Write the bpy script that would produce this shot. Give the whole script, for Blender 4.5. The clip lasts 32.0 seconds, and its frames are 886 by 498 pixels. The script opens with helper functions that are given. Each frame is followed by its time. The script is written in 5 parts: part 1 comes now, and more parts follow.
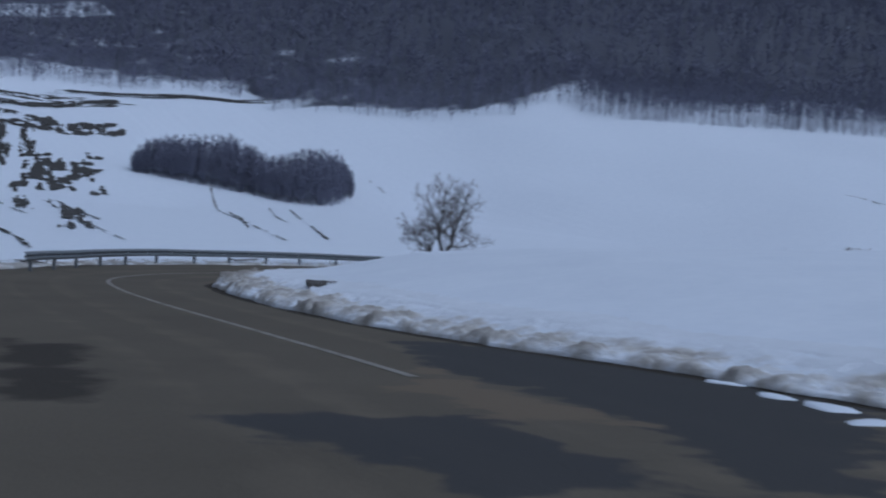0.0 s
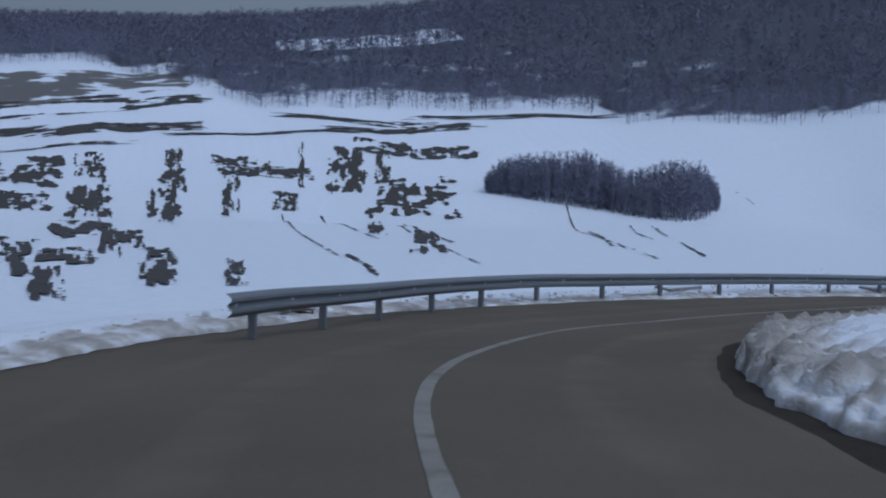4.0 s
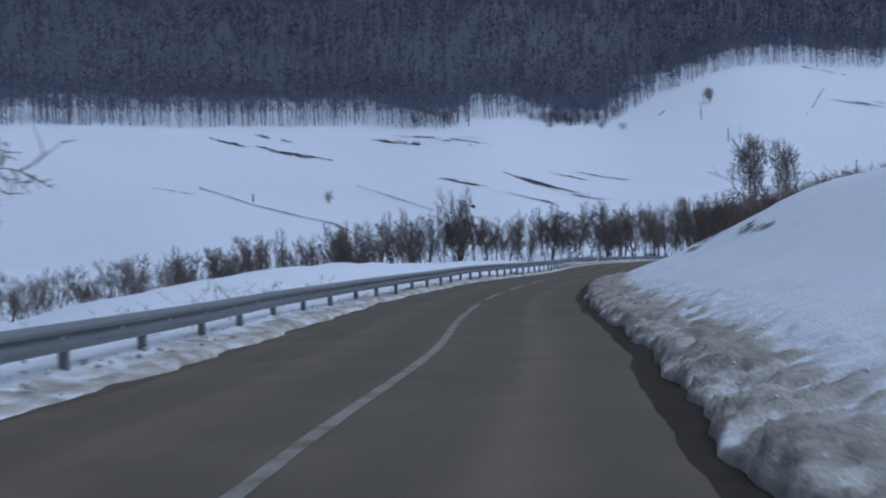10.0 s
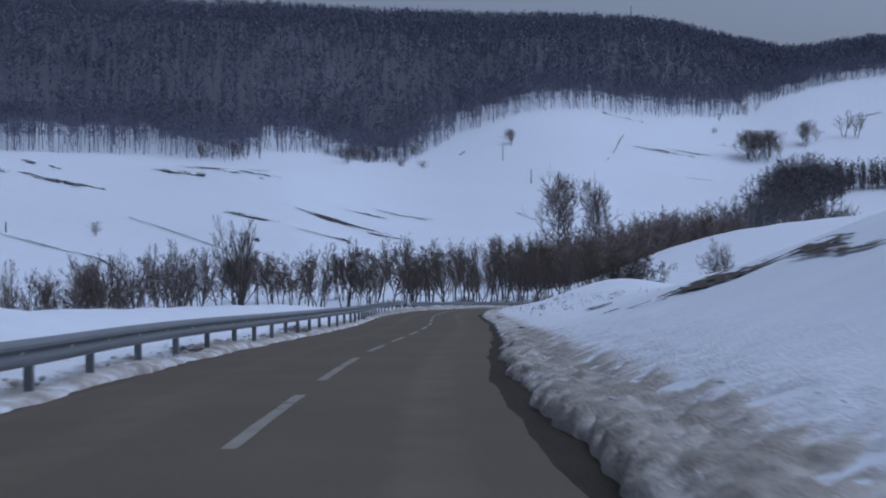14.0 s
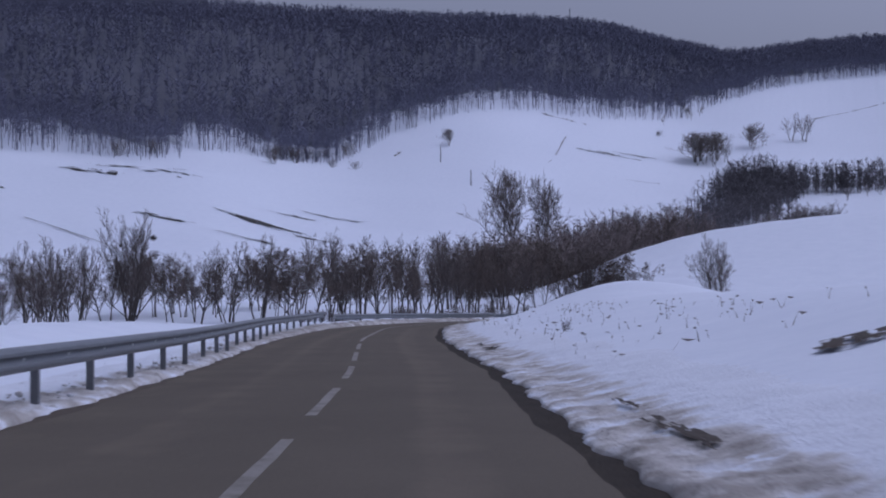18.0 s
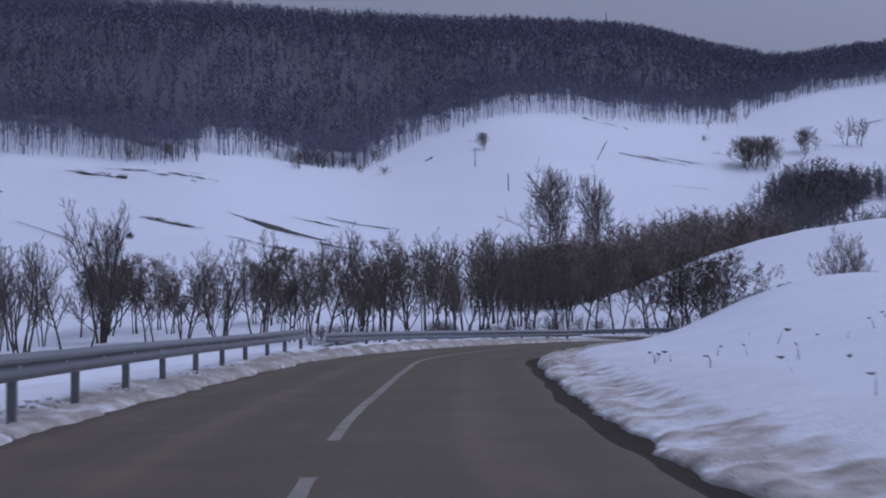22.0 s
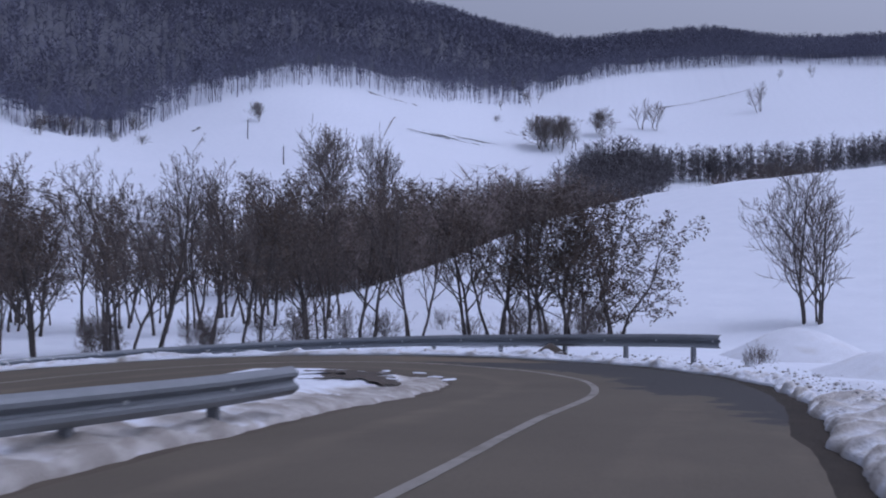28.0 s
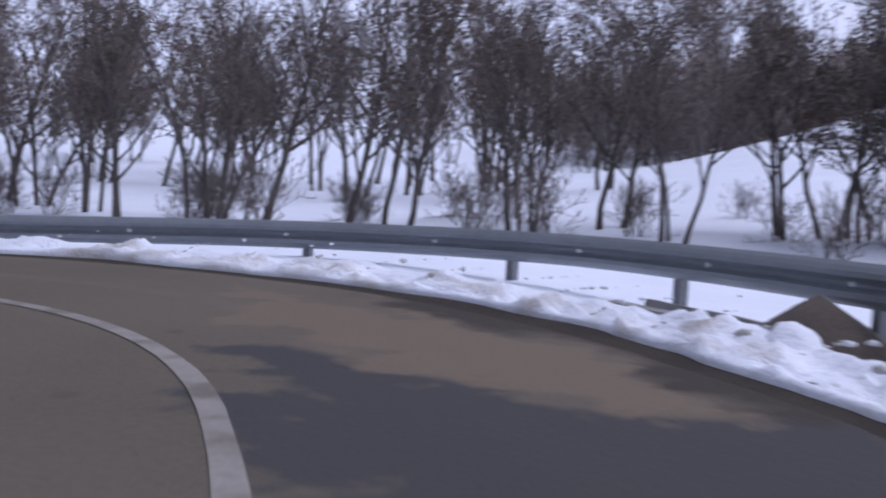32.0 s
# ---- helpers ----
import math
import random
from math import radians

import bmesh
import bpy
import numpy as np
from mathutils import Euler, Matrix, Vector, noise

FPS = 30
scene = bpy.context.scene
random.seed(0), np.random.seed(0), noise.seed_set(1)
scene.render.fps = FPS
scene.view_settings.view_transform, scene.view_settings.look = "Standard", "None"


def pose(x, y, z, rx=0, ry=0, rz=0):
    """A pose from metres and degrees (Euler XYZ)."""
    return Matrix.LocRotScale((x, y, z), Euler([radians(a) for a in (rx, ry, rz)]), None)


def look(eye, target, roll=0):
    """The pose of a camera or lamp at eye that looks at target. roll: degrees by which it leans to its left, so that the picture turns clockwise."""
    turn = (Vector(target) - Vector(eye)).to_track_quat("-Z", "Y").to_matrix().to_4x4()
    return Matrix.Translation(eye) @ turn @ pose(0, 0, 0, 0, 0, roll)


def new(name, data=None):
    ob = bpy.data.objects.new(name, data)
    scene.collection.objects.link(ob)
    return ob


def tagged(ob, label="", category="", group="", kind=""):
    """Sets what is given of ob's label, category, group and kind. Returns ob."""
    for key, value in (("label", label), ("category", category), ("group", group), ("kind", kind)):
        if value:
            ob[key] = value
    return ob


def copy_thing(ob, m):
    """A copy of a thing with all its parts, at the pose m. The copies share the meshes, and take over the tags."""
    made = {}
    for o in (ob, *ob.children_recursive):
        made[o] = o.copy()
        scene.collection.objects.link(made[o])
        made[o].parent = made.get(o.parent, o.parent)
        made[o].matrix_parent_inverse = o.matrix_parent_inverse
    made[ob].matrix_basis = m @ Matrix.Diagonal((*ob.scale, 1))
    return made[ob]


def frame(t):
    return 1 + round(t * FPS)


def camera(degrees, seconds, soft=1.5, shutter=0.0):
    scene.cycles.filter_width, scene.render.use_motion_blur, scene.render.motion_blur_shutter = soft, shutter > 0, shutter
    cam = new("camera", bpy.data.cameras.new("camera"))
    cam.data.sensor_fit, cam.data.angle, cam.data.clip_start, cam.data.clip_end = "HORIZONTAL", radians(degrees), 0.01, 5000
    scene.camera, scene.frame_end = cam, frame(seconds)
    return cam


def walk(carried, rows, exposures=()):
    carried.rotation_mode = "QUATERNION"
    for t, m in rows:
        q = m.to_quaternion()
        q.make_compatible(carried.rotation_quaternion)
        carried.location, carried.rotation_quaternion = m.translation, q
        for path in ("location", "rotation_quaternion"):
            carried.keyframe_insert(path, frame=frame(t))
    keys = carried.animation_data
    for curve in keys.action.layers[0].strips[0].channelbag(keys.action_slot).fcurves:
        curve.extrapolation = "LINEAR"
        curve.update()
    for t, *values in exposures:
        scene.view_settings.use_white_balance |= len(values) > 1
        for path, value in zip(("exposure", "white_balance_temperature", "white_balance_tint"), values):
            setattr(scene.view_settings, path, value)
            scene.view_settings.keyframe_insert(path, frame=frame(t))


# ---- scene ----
cam = camera(38.5, 32.0, soft=2.0, shutter=0.4)
PATH = [
    (0, (-24.539, 18.949, 0.013), (-23.5986, 20.7114, -0.0860), 3.93),
    (0.5, (-23.025, 21.870, -0.181), (-22.2506, 23.7111, -0.2867), 3.41),
    (1, (-21.784, 25.119, -0.409), (-21.1540, 27.0140, -0.5178), 3.35),
    (1.5, (-20.841, 28.455, -0.660), (-20.3392, 30.3879, -0.7739), 3.66),
    (2, (-20.114, 31.767, -0.901), (-19.7391, 33.7273, -1.0215), 3.98),
    (2.5, (-19.565, 35.111, -1.123), (-19.2559, 37.0832, -1.2371), 3.94),
    (4.5, (-16.987, 48.881, -1.849), (-16.4768, 50.8124, -1.9362), -0.02),
    (5, (-15.825, 52.227, -2.019), (-15.1869, 54.1210, -2.1037), -0.58),
    (5.5, (-14.537, 55.474, -2.225), (-13.7737, 57.3209, -2.3104), -1.43),
    (6, (-13.092, 58.607, -2.435), (-12.1856, 60.3875, -2.5234), -2.27),
    (6.5, (-11.434, 61.605, -2.642), (-10.4060, 63.3182, -2.7345), -2.07),
    (7, (-9.449, 64.555, -2.829), (-8.2773, 66.1730, -2.9244), -2.30),
    (7.5, (-7.162, 67.328, -3.000), (-5.8868, 68.8653, -3.0974), -2.55),
    (8, (-4.565, 70.051, -3.112), (-3.1613, 71.4728, -3.2094), -2.35),
    (8.5, (-1.678, 72.697, -3.229), (-0.1596, 73.9953, -3.3175), -2.27),
    (9, (1.350, 75.140, -3.333), (2.9667, 76.3135, -3.4227), -1.85),
    (9.5, (4.602, 77.135, -3.465), (6.3031, 78.1839, -3.5314), -1.43),
    (10, (7.930, 78.891, -3.618), (9.6835, 79.8503, -3.6753), -1.68),
    (10.5, (11.309, 80.535, -3.778), (13.1008, 81.4220, -3.8314), -1.06),
    (11, (14.707, 82.249, -3.925), (16.5332, 83.0634, -3.9689), -0.41),
    (11.5, (18.163, 83.946, -4.071), (20.0032, 84.7292, -4.1075), 0.08),
    (12, (21.842, 85.688, -4.204), (23.6911, 86.4505, -4.2256), 0.36),
    (12.5, (25.633, 87.420, -4.343), (27.4895, 88.1637, -4.3555), 0.84),
    (13, (29.687, 89.229, -4.487), (31.5565, 89.9407, -4.4928), 0.55),
    (13.5, (33.546, 90.884, -4.633), (35.4241, 91.5731, -4.6331), 0.19),
    (14, (37.687, 92.600, -4.797), (39.5745, 93.2623, -4.7919), -0.40),
    (14.5, (41.771, 94.204, -4.856), (43.6677, 94.8399, -4.8472), -0.40),
    (16.5, (57.056, 99.494, -5.387), (58.9671, 100.0842, -5.3679), -0.20),
    (17, (60.853, 100.821, -5.552), (62.7665, 101.4009, -5.5320), -0.23),
    (17.5, (64.604, 102.126, -5.718), (66.5214, 102.6953, -5.6990), -0.22),
    (18, (68.428, 103.449, -5.893), (70.3473, 104.0119, -5.8743), -0.33),
    (18.5, (72.159, 104.692, -6.064), (74.0768, 105.2610, -6.0473), -0.68),
    (19, (76.096, 106.021, -6.234), (78.0142, 106.5856, -6.2147), -0.60),
    (19.5, (79.927, 107.286, -6.397), (81.8410, 107.8647, -6.3747), -0.54),
    (20, (83.957, 108.586, -6.536), (85.8681, 109.1739, -6.5117), -0.55),
    (20.5, (87.842, 110.134, -6.632), (89.7509, 110.7301, -6.6039), -0.32),
    (21, (91.794, 111.486, -6.745), (93.6999, 112.0901, -6.7120), -0.17),
    (21.5, (95.700, 112.844, -6.937), (97.6058, 113.4492, -6.8986), -0.40),
    (22, (99.658, 114.216, -7.133), (101.5621, 114.8252, -7.0913), -0.41),
    (22.5, (103.737, 115.602, -7.299), (105.6413, 116.2108, -7.2566), -0.19),
    (23, (108.003, 116.909, -7.448), (109.9089, 117.5142, -7.4059), -0.04),
    (23.5, (112.314, 118.231, -7.610), (114.2211, 118.8311, -7.5701), -0.11),
    (24, (116.690, 119.448, -7.767), (118.5999, 120.0401, -7.7312), -0.11),
    (24.5, (120.858, 120.532, -7.903), (122.7712, 121.1121, -7.8634), 0.23),
    (25, (124.531, 121.603, -8.015), (126.4500, 122.1643, -7.9708), 0.09),
    (25.5, (127.981, 122.390, -8.124), (129.9116, 122.9105, -8.0744), 0.05),
    (26, (131.462, 123.056, -8.238), (133.4099, 123.5038, -8.1675), 0.49),
    (26.5, (135.098, 123.502, -8.357), (137.0604, 123.8821, -8.2806), 0.55),
    (28.5, (152.946, 123.271, -8.873), (154.9286, 123.5327, -8.8685), 0.02),
    (29, (156.362, 123.040, -8.994), (158.3415, 123.3194, -9.0454), 0.38),
    (29.5, (159.712, 122.817, -9.130), (161.6895, 123.1079, -9.1998), 1.64),
    (30, (162.927, 122.633, -9.273), (164.9002, 122.9471, -9.3601), 2.54),
    (30.5, (165.884, 122.594, -9.428), (167.8376, 123.0073, -9.5375), 2.78),
    (31, (169.027, 122.764, -9.617), (170.9520, 123.2888, -9.7468), 4.18),
    (31.5, (171.828, 123.172, -9.766), (173.7168, 123.8113, -9.9208), 3.89),
    (32, (174.647, 123.939, -9.884), (176.4375, 124.8118, -10.0684), 2.76),
]
walk(cam, [(t, look(eye, target, roll)) for t, eye, target, roll in PATH], exposures=[
    (0.0, -1.22, 4950, 10), (2.0, -1.08, 4950, 10), (6.0, -1.06, 4950, 10), (9.0, -0.98, 4950, 10), (11.0, -1.03, 4950, 10), (14.5, -1.06, 4960, 16), (17.0, -1.08, 5120, 28), (22.0, -1.04, 5140, 26), (26.0, -0.82, 5170, 25), (30.0, -0.57, 5300, 25), (32.0, -0.32, 5430, 26)])

# ---- sky and sun: an overcast winter day ----
world = bpy.data.worlds.new("overcast_sky")
scene.world = world
world.use_nodes = True
wn, wl_ = world.node_tree.nodes, world.node_tree.links
sky = wn.new("ShaderNodeTexSky")
sky.sky_type, sky.sun_disc, sky.sun_elevation, sky.sun_rotation = "NISHITA", False, radians(58), radians(150)
sky.air_density, sky.dust_density, sky.ozone_density = 1.0, 6.0, 1.0
grey = wn.new("ShaderNodeHueSaturation")
grey.inputs["Saturation"].default_value = 0.22
wl_.new(sky.outputs[0], grey.inputs["Color"])
wl_.new(grey.outputs[0], wn["Background"].inputs["Color"])
wn["Background"].inputs["Strength"].default_value = 0.142
sun = new("sun", bpy.data.lights.new("sun", "SUN"))
sun.data.energy, sun.data.angle, sun.data.color = 0.5, radians(40), (1.0, 0.97, 0.93)
sun.matrix_world = look((0, 0, 60), (math.sin(radians(150)) * -50, math.cos(radians(150)) * -50, 60 - 50 * math.tan(radians(58))))

# ---- materials ----


def material(name, low, high, scale=4.0, rough=0.8, bump=0.2, metal=0.0, fine=8.0, island=0.0, stretch=(1, 1, 1), detail=5.0, relief=0.02):
    """A surface with two scales of variation between two colours, and a relief."""
    m = bpy.data.materials.new(name)
    m.use_nodes = True
    n, k = m.node_tree.nodes, m.node_tree.links
    b = n["Principled BSDF"]
    b.inputs["Roughness"].default_value, b.inputs["Metallic"].default_value = rough, metal
    co, mp = n.new("ShaderNodeTexCoord"), n.new("ShaderNodeMapping")
    mp.inputs["Scale"].default_value = stretch
    k.new(co.outputs["Object"], mp.inputs["Vector"])
    one, two = n.new("ShaderNodeTexNoise"), n.new("ShaderNodeTexNoise")
    for t, s in ((one, scale), (two, scale * fine)):
        t.inputs["Scale"].default_value, t.inputs["Detail"].default_value = s, detail
        k.new(mp.outputs[0], t.inputs["Vector"])
    mix = n.new("ShaderNodeMix")
    mix.data_type, mix.inputs[0].default_value = "FLOAT", 0.4
    k.new(one.outputs[0], mix.inputs[2]), k.new(two.outputs[0], mix.inputs[3])
    ramp = n.new("ShaderNodeValToRGB")
    ramp.color_ramp.elements[0].position, ramp.color_ramp.elements[1].position = 0.3, 0.7
    ramp.color_ramp.elements[0].color, ramp.color_ramp.elements[1].color = (*low, 1), (*high, 1)
    k.new(mix.outputs[0], ramp.inputs[0])
    out = ramp.outputs[0]
    if island:
        geo, hs, ma = n.new("ShaderNodeNewGeometry"), n.new("ShaderNodeHueSaturation"), n.new("ShaderNodeMapRange")
        ma.inputs["To Min"].default_value, ma.inputs["To Max"].default_value = 1 - island, 1 + island
        k.new(geo.outputs["Random Per Island"], ma.inputs["Value"]), k.new(ma.outputs[0], hs.inputs["Value"])
        k.new(out, hs.inputs["Color"])
        out = hs.outputs[0]
    k.new(out, b.inputs["Base Color"])
    bp = n.new("ShaderNodeBump")
    bp.inputs["Strength"].default_value, bp.inputs["Distance"].default_value = bump, relief
    k.new(two.outputs[0], bp.inputs["Height"]), k.new(bp.outputs[0], b.inputs["Normal"])
    return m


def dirt_or_gloom_over(m, colour, attribute, scale, threshold=(0.45, 0.6), amount=1.0, stretch=(1, 1, 1)):
    """Lays a broken coat of earth, grass or painted gloom over a material where a painted attribute of the mesh allows
    it.
    """
    n, k = m.node_tree.nodes, m.node_tree.links
    b = n["Principled BSDF"]
    under = b.inputs["Base Color"].links[0].from_socket
    at, tex, co, mp = n.new("ShaderNodeAttribute"), n.new("ShaderNodeTexNoise"), n.new("ShaderNodeTexCoord"), n.new("ShaderNodeMapping")
    at.attribute_name, mp.inputs["Scale"].default_value = attribute, stretch
    tex.inputs["Scale"].default_value, tex.inputs["Detail"].default_value = scale, 7
    k.new(co.outputs["Object"], mp.inputs["Vector"]), k.new(mp.outputs[0], tex.inputs["Vector"])
    add = n.new("ShaderNodeMath")
    add.operation = "ADD"
    k.new(tex.outputs[0], add.inputs[0]), k.new(at.outputs["Fac"], add.inputs[1])
    rng = n.new("ShaderNodeMapRange")
    rng.inputs["From Min"].default_value, rng.inputs["From Max"].default_value = 0.5 + threshold[0], 0.5 + threshold[1]
    rng.inputs["To Max"].default_value = amount
    k.new(add.outputs[0], rng.inputs["Value"])
    mix = n.new("ShaderNodeMix")
    mix.data_type = "RGBA"
    k.new(rng.outputs[0], mix.inputs[0]), k.new(under, mix.inputs[6])
    mix.inputs[7].default_value = (*colour, 1)
    k.new(mix.outputs[2], b.inputs["Base Color"])
    return m


SNOW = material("snow", (0.7, 0.745, 0.825), (0.77, 0.81, 0.88), 0.6, 0.7, 0.2, fine=6, relief=0.05)
# Snow under the woods is coloured dark, for the shaded mass of dense trees.
dirt_or_gloom_over(SNOW, (0.052, 0.055, 0.078), "woods_gloom", 0.05, (0.2, 0.4), 0.97)
dirt_or_gloom_over(SNOW, (0.06, 0.05, 0.035), "grass", 0.06, (0.42, 0.5), 0.9, (1, 2.2, 1))
BANK_SNOW = material("ploughed_snow", (0.66, 0.69, 0.745), (0.77, 0.805, 0.87), 1.6, 0.75, 0.5, fine=16, relief=0.05)
dirt_or_gloom_over(BANK_SNOW, (0.4, 0.36, 0.3), "dirt", 1.3, (0.05, 0.55), 0.72)
dirt_or_gloom_over(BANK_SNOW, (0.15, 0.125, 0.095), "dirt", 3.2, (0.45, 0.95), 0.6)
ASPHALT = material("asphalt", (0.092, 0.078, 0.058), (0.126, 0.108, 0.081), 0.35, 0.85, 0.3, fine=60)
dirt_or_gloom_over(ASPHALT, (0.165, 0.138, 0.102), "dust", 0.9, (0.0, 0.6), 0.8)
dirt_or_gloom_over(ASPHALT, (0.045, 0.045, 0.047), "repair", 1.7, (-0.03, 0.08), 0.9)
dirt_or_gloom_over(ASPHALT, (0.032, 0.027, 0.021), "damp", 1.3, (-0.05, 0.15), 0.85)
dirt_or_gloom_over(ASPHALT, (0.15, 0.118, 0.082), "sand", 1.7, (-0.02, 0.09), 0.9)
ASPHALT.node_tree.nodes["Principled BSDF"].inputs["Specular IOR Level"].default_value = 0.22
SHOULDER = material("earth_shoulder", (0.06, 0.046, 0.031), (0.1, 0.078, 0.054), 1.5, 0.95, 0.6)
WET = material("wet_earth", (0.02, 0.016, 0.011), (0.045, 0.035, 0.024), 2.0, 0.9, 0.7, fine=14)
WET.node_tree.nodes["Principled BSDF"].inputs["Specular IOR Level"].default_value = 0.25
PAINT = material("road_paint", (0.185, 0.17, 0.146), (0.29, 0.27, 0.236), 3.0, 0.7, 0.15)
dirt_or_gloom_over(PAINT, (0.1, 0.085, 0.062), "wear", 2.2, (0.0, 0.16), 0.75)
STEEL = material("galvanised_steel", (0.165, 0.18, 0.195), (0.215, 0.232, 0.25), 1.5, 0.45, 0.05, 0.3)
BOLT = material("zinc_bolt", (0.6, 0.61, 0.62), (0.75, 0.76, 0.77), 20.0, 0.4, 0.1, 0.3)
POST = material("steel_post", (0.13, 0.137, 0.147), (0.19, 0.197, 0.207), 3.0, 0.55, 0.1, 0.15)
BARK = material("bark", (0.055, 0.047, 0.042), (0.105, 0.091, 0.081), 9.0, 0.9, 0.5)
TWIG = material("twigs", (0.115, 0.096, 0.088), (0.175, 0.147, 0.133), 3.0, 0.9, 0.1)
DRY = material("dry_leaves", (0.075, 0.056, 0.043), (0.125, 0.093, 0.069), 5.0, 0.9, 0.1, island=0.4)
# Paler and bluer than bark: the haze of distance is put into this colour.
HAZED_WOODS = material("hazed_woods", (0.172, 0.176, 0.236), (0.194, 0.198, 0.262), 0.02, 0.95, 0.0, island=0.04)
VALLEY_WOOD = material("valley_trees", (0.105, 0.098, 0.105), (0.15, 0.14, 0.148), 0.05, 0.95, 0.0, island=0.2)
SCRUB = material("brushwood", (0.19, 0.16, 0.145), (0.275, 0.23, 0.208), 0.1, 0.95, 0.0, island=0.4)
GRASS = material("dead_grass", (0.036, 0.034, 0.032), (0.064, 0.059, 0.053), 1.5, 0.95, 0.5)
SOIL = material("bare_soil", (0.045, 0.037, 0.029), (0.09, 0.072, 0.055), 2.5, 0.95, 0.7)
CONCRETE = material("weathered_concrete", (0.2, 0.195, 0.185), (0.32, 0.31, 0.3), 4.0, 0.9, 0.4)
WOODPOLE = material("grey_wood_pole", (0.05, 0.045, 0.04), (0.09, 0.082, 0.075), 6.0, 0.9, 0.3)

# ---- building helpers ----


def mesh_of(name, verts, faces, mat, smooth=False):
    me = bpy.data.meshes.new(name)
    me.from_pydata([tuple(v) for v in verts] if not isinstance(verts, np.ndarray) else verts.tolist(), [], faces if isinstance(faces, list) else faces.tolist())
    me.materials.append(mat)
    if smooth:
        me.polygons.foreach_set("use_smooth", [True] * len(me.polygons))
    me.update()
    return me


def painted(me, attribute, values):
    at = me.attributes.new(attribute, "FLOAT", "POINT")
    at.data.foreach_set("value", np.asarray(values, dtype=np.float32))


def under(name, me, parent, label=""):
    ob = new(name, me)
    ob.parent = parent
    return tagged(ob, label)


def base(name, x, y, z, turn=0.0):
    ob = new(name)
    ob.empty_display_size = 0.3
    ob.matrix_world = pose(x, y, z, 0, 0, turn)
    return ob


def smooth01(t):
    t = np.clip(t, 0.0, 1.0)
    return t * t * (3 - 2 * t)


def waves(x, y, size, seed=0):
    """A soft uneven field of about -1 to 1, with humps of about the given size."""
    f, rng = 6.2832 / size, np.random.RandomState(seed)
    out = np.zeros_like(x * 1.0)
    for i in range(7):
        a, ph, g = rng.uniform(0, 6.28), rng.uniform(0, 6.28), f * rng.uniform(0.6, 1.8)
        out = out + np.sin((x * math.cos(a) + y * math.sin(a)) * g + ph)
    return out / 3.2


def spline(points, step):
    """A smooth line through points, resampled at even steps: an array of places."""
    p = [Vector(q) for q in points]
    p = [p[0] * 2 - p[1]] + p + [p[-1] * 2 - p[-2]]
    out = []
    for i in range(1, len(p) - 2):
        for j in range(24):
            t = j / 24
            a, b, c, d = p[i - 1], p[i], p[i + 1], p[i + 2]
            out.append(0.5 * (2 * b + (c - a) * t + (2 * a - 5 * b + 4 * c - d) * t * t + (3 * b - 3 * c + d - a) * t ** 3))
    out.append(p[-2])
    q = np.array(out)
    s = np.r_[0, np.cumsum(np.linalg.norm(np.diff(q, axis=0), axis=1))]
    at = np.arange(0, s[-1], step)
    return np.stack([np.interp(at, s, q[:, k]) for k in range(q.shape[1])], 1)


# ---- the road's line ----
CLIMB = [(-60, -6), (-44, -1), (-31, 6), (-23, 13.5), (-19.8, 22), (-18.3, 31), (-17.65, 38), (-17.2, 45), (-16.6, 51), (-15.6, 56.5), (-14, 61),
         (-11.4, 65.8), (-8.3, 69.1), (-4.9, 72.2), (-0.9, 75.2), (4.0, 78.5), (8.45, 80.88), (15.08, 83.92), (22.5, 87.05), (31.5, 91.3)]
STRAIGHT = [(42.4, 95.9), (58.9, 101.7), (80, 108.4), (91, 111.95), (101.9, 115.8), (112.5, 119.5), (119.25, 121.58), (126.36, 123.7), (133.58, 125.62), (140.1, 126.2),
            (145.8, 126.2), (151.2, 125.6), (157, 124.9), (163, 124.4), (168.5, 123.9)]
HAIRPIN = [(173, 124.1), (176.1, 125.1), (178.4, 126.6), (180.5, 128.6), (181.7, 131), (181.7, 133.7), (180.1, 136.6), (176.8, 139.3), (170, 142.7),
           (158, 147), (138, 153), (110, 162)]
LINE = spline([(x, y, 0) for x, y in CLIMB + STRAIGHT + HAIRPIN], 0.5)[:, :2]
ARC = np.arange(len(LINE)) * 0.5


def arc_at(x, y):
    return ARC[((LINE - (x, y)) ** 2).sum(1).argmin()]


HEIGHTS = [(-60, -6, 0.9), (-44, -1, 0.3), (-31, 6, -0.4), (-23, 13.5, -1.0), (-18.9, 22, -1.5), (-17.6, 31, -2.09), (-17.6, 38, -2.49), (-17.2, 45, -2.85),
           (-15.6, 56.5, -3.45), (-11.4, 65.8, -4.03), (-5, 72.4, -4.35), (4, 78.5, -4.67), (15, 84.1, -5.17), (31.5, 91.3, -5.77), (59, 101.8, -6.69),
           (80, 109, -7.62), (101.9, 116, -8.44), (126.3, 123.9, -9.28), (151.2, 125.6, -10.02), (163, 124.4, -10.48), (173, 124.1, -11.0),
           (178.4, 126.6, -11.14), (181.2, 133.6, -11.4), (170, 142.5, -12.0), (138, 153, -14.0), (110, 162, -15.0)]
ROAD_Z = np.interp(ARC, [arc_at(x, y) for x, y, z in HEIGHTS], [z for x, y, z in HEIGHTS])
ROAD_Z = np.convolve(np.pad(ROAD_Z, 8, "edge"), np.ones(17) / 17, "valid")


def along(table):
    """A value along the road from rows of a place on it and the value there."""
    v = np.interp(ARC, [arc_at(x, y) for x, y, q in table], [q for x, y, q in table])
    return np.convolve(np.pad(v, 6, "edge"), np.ones(13) / 13, "valid")


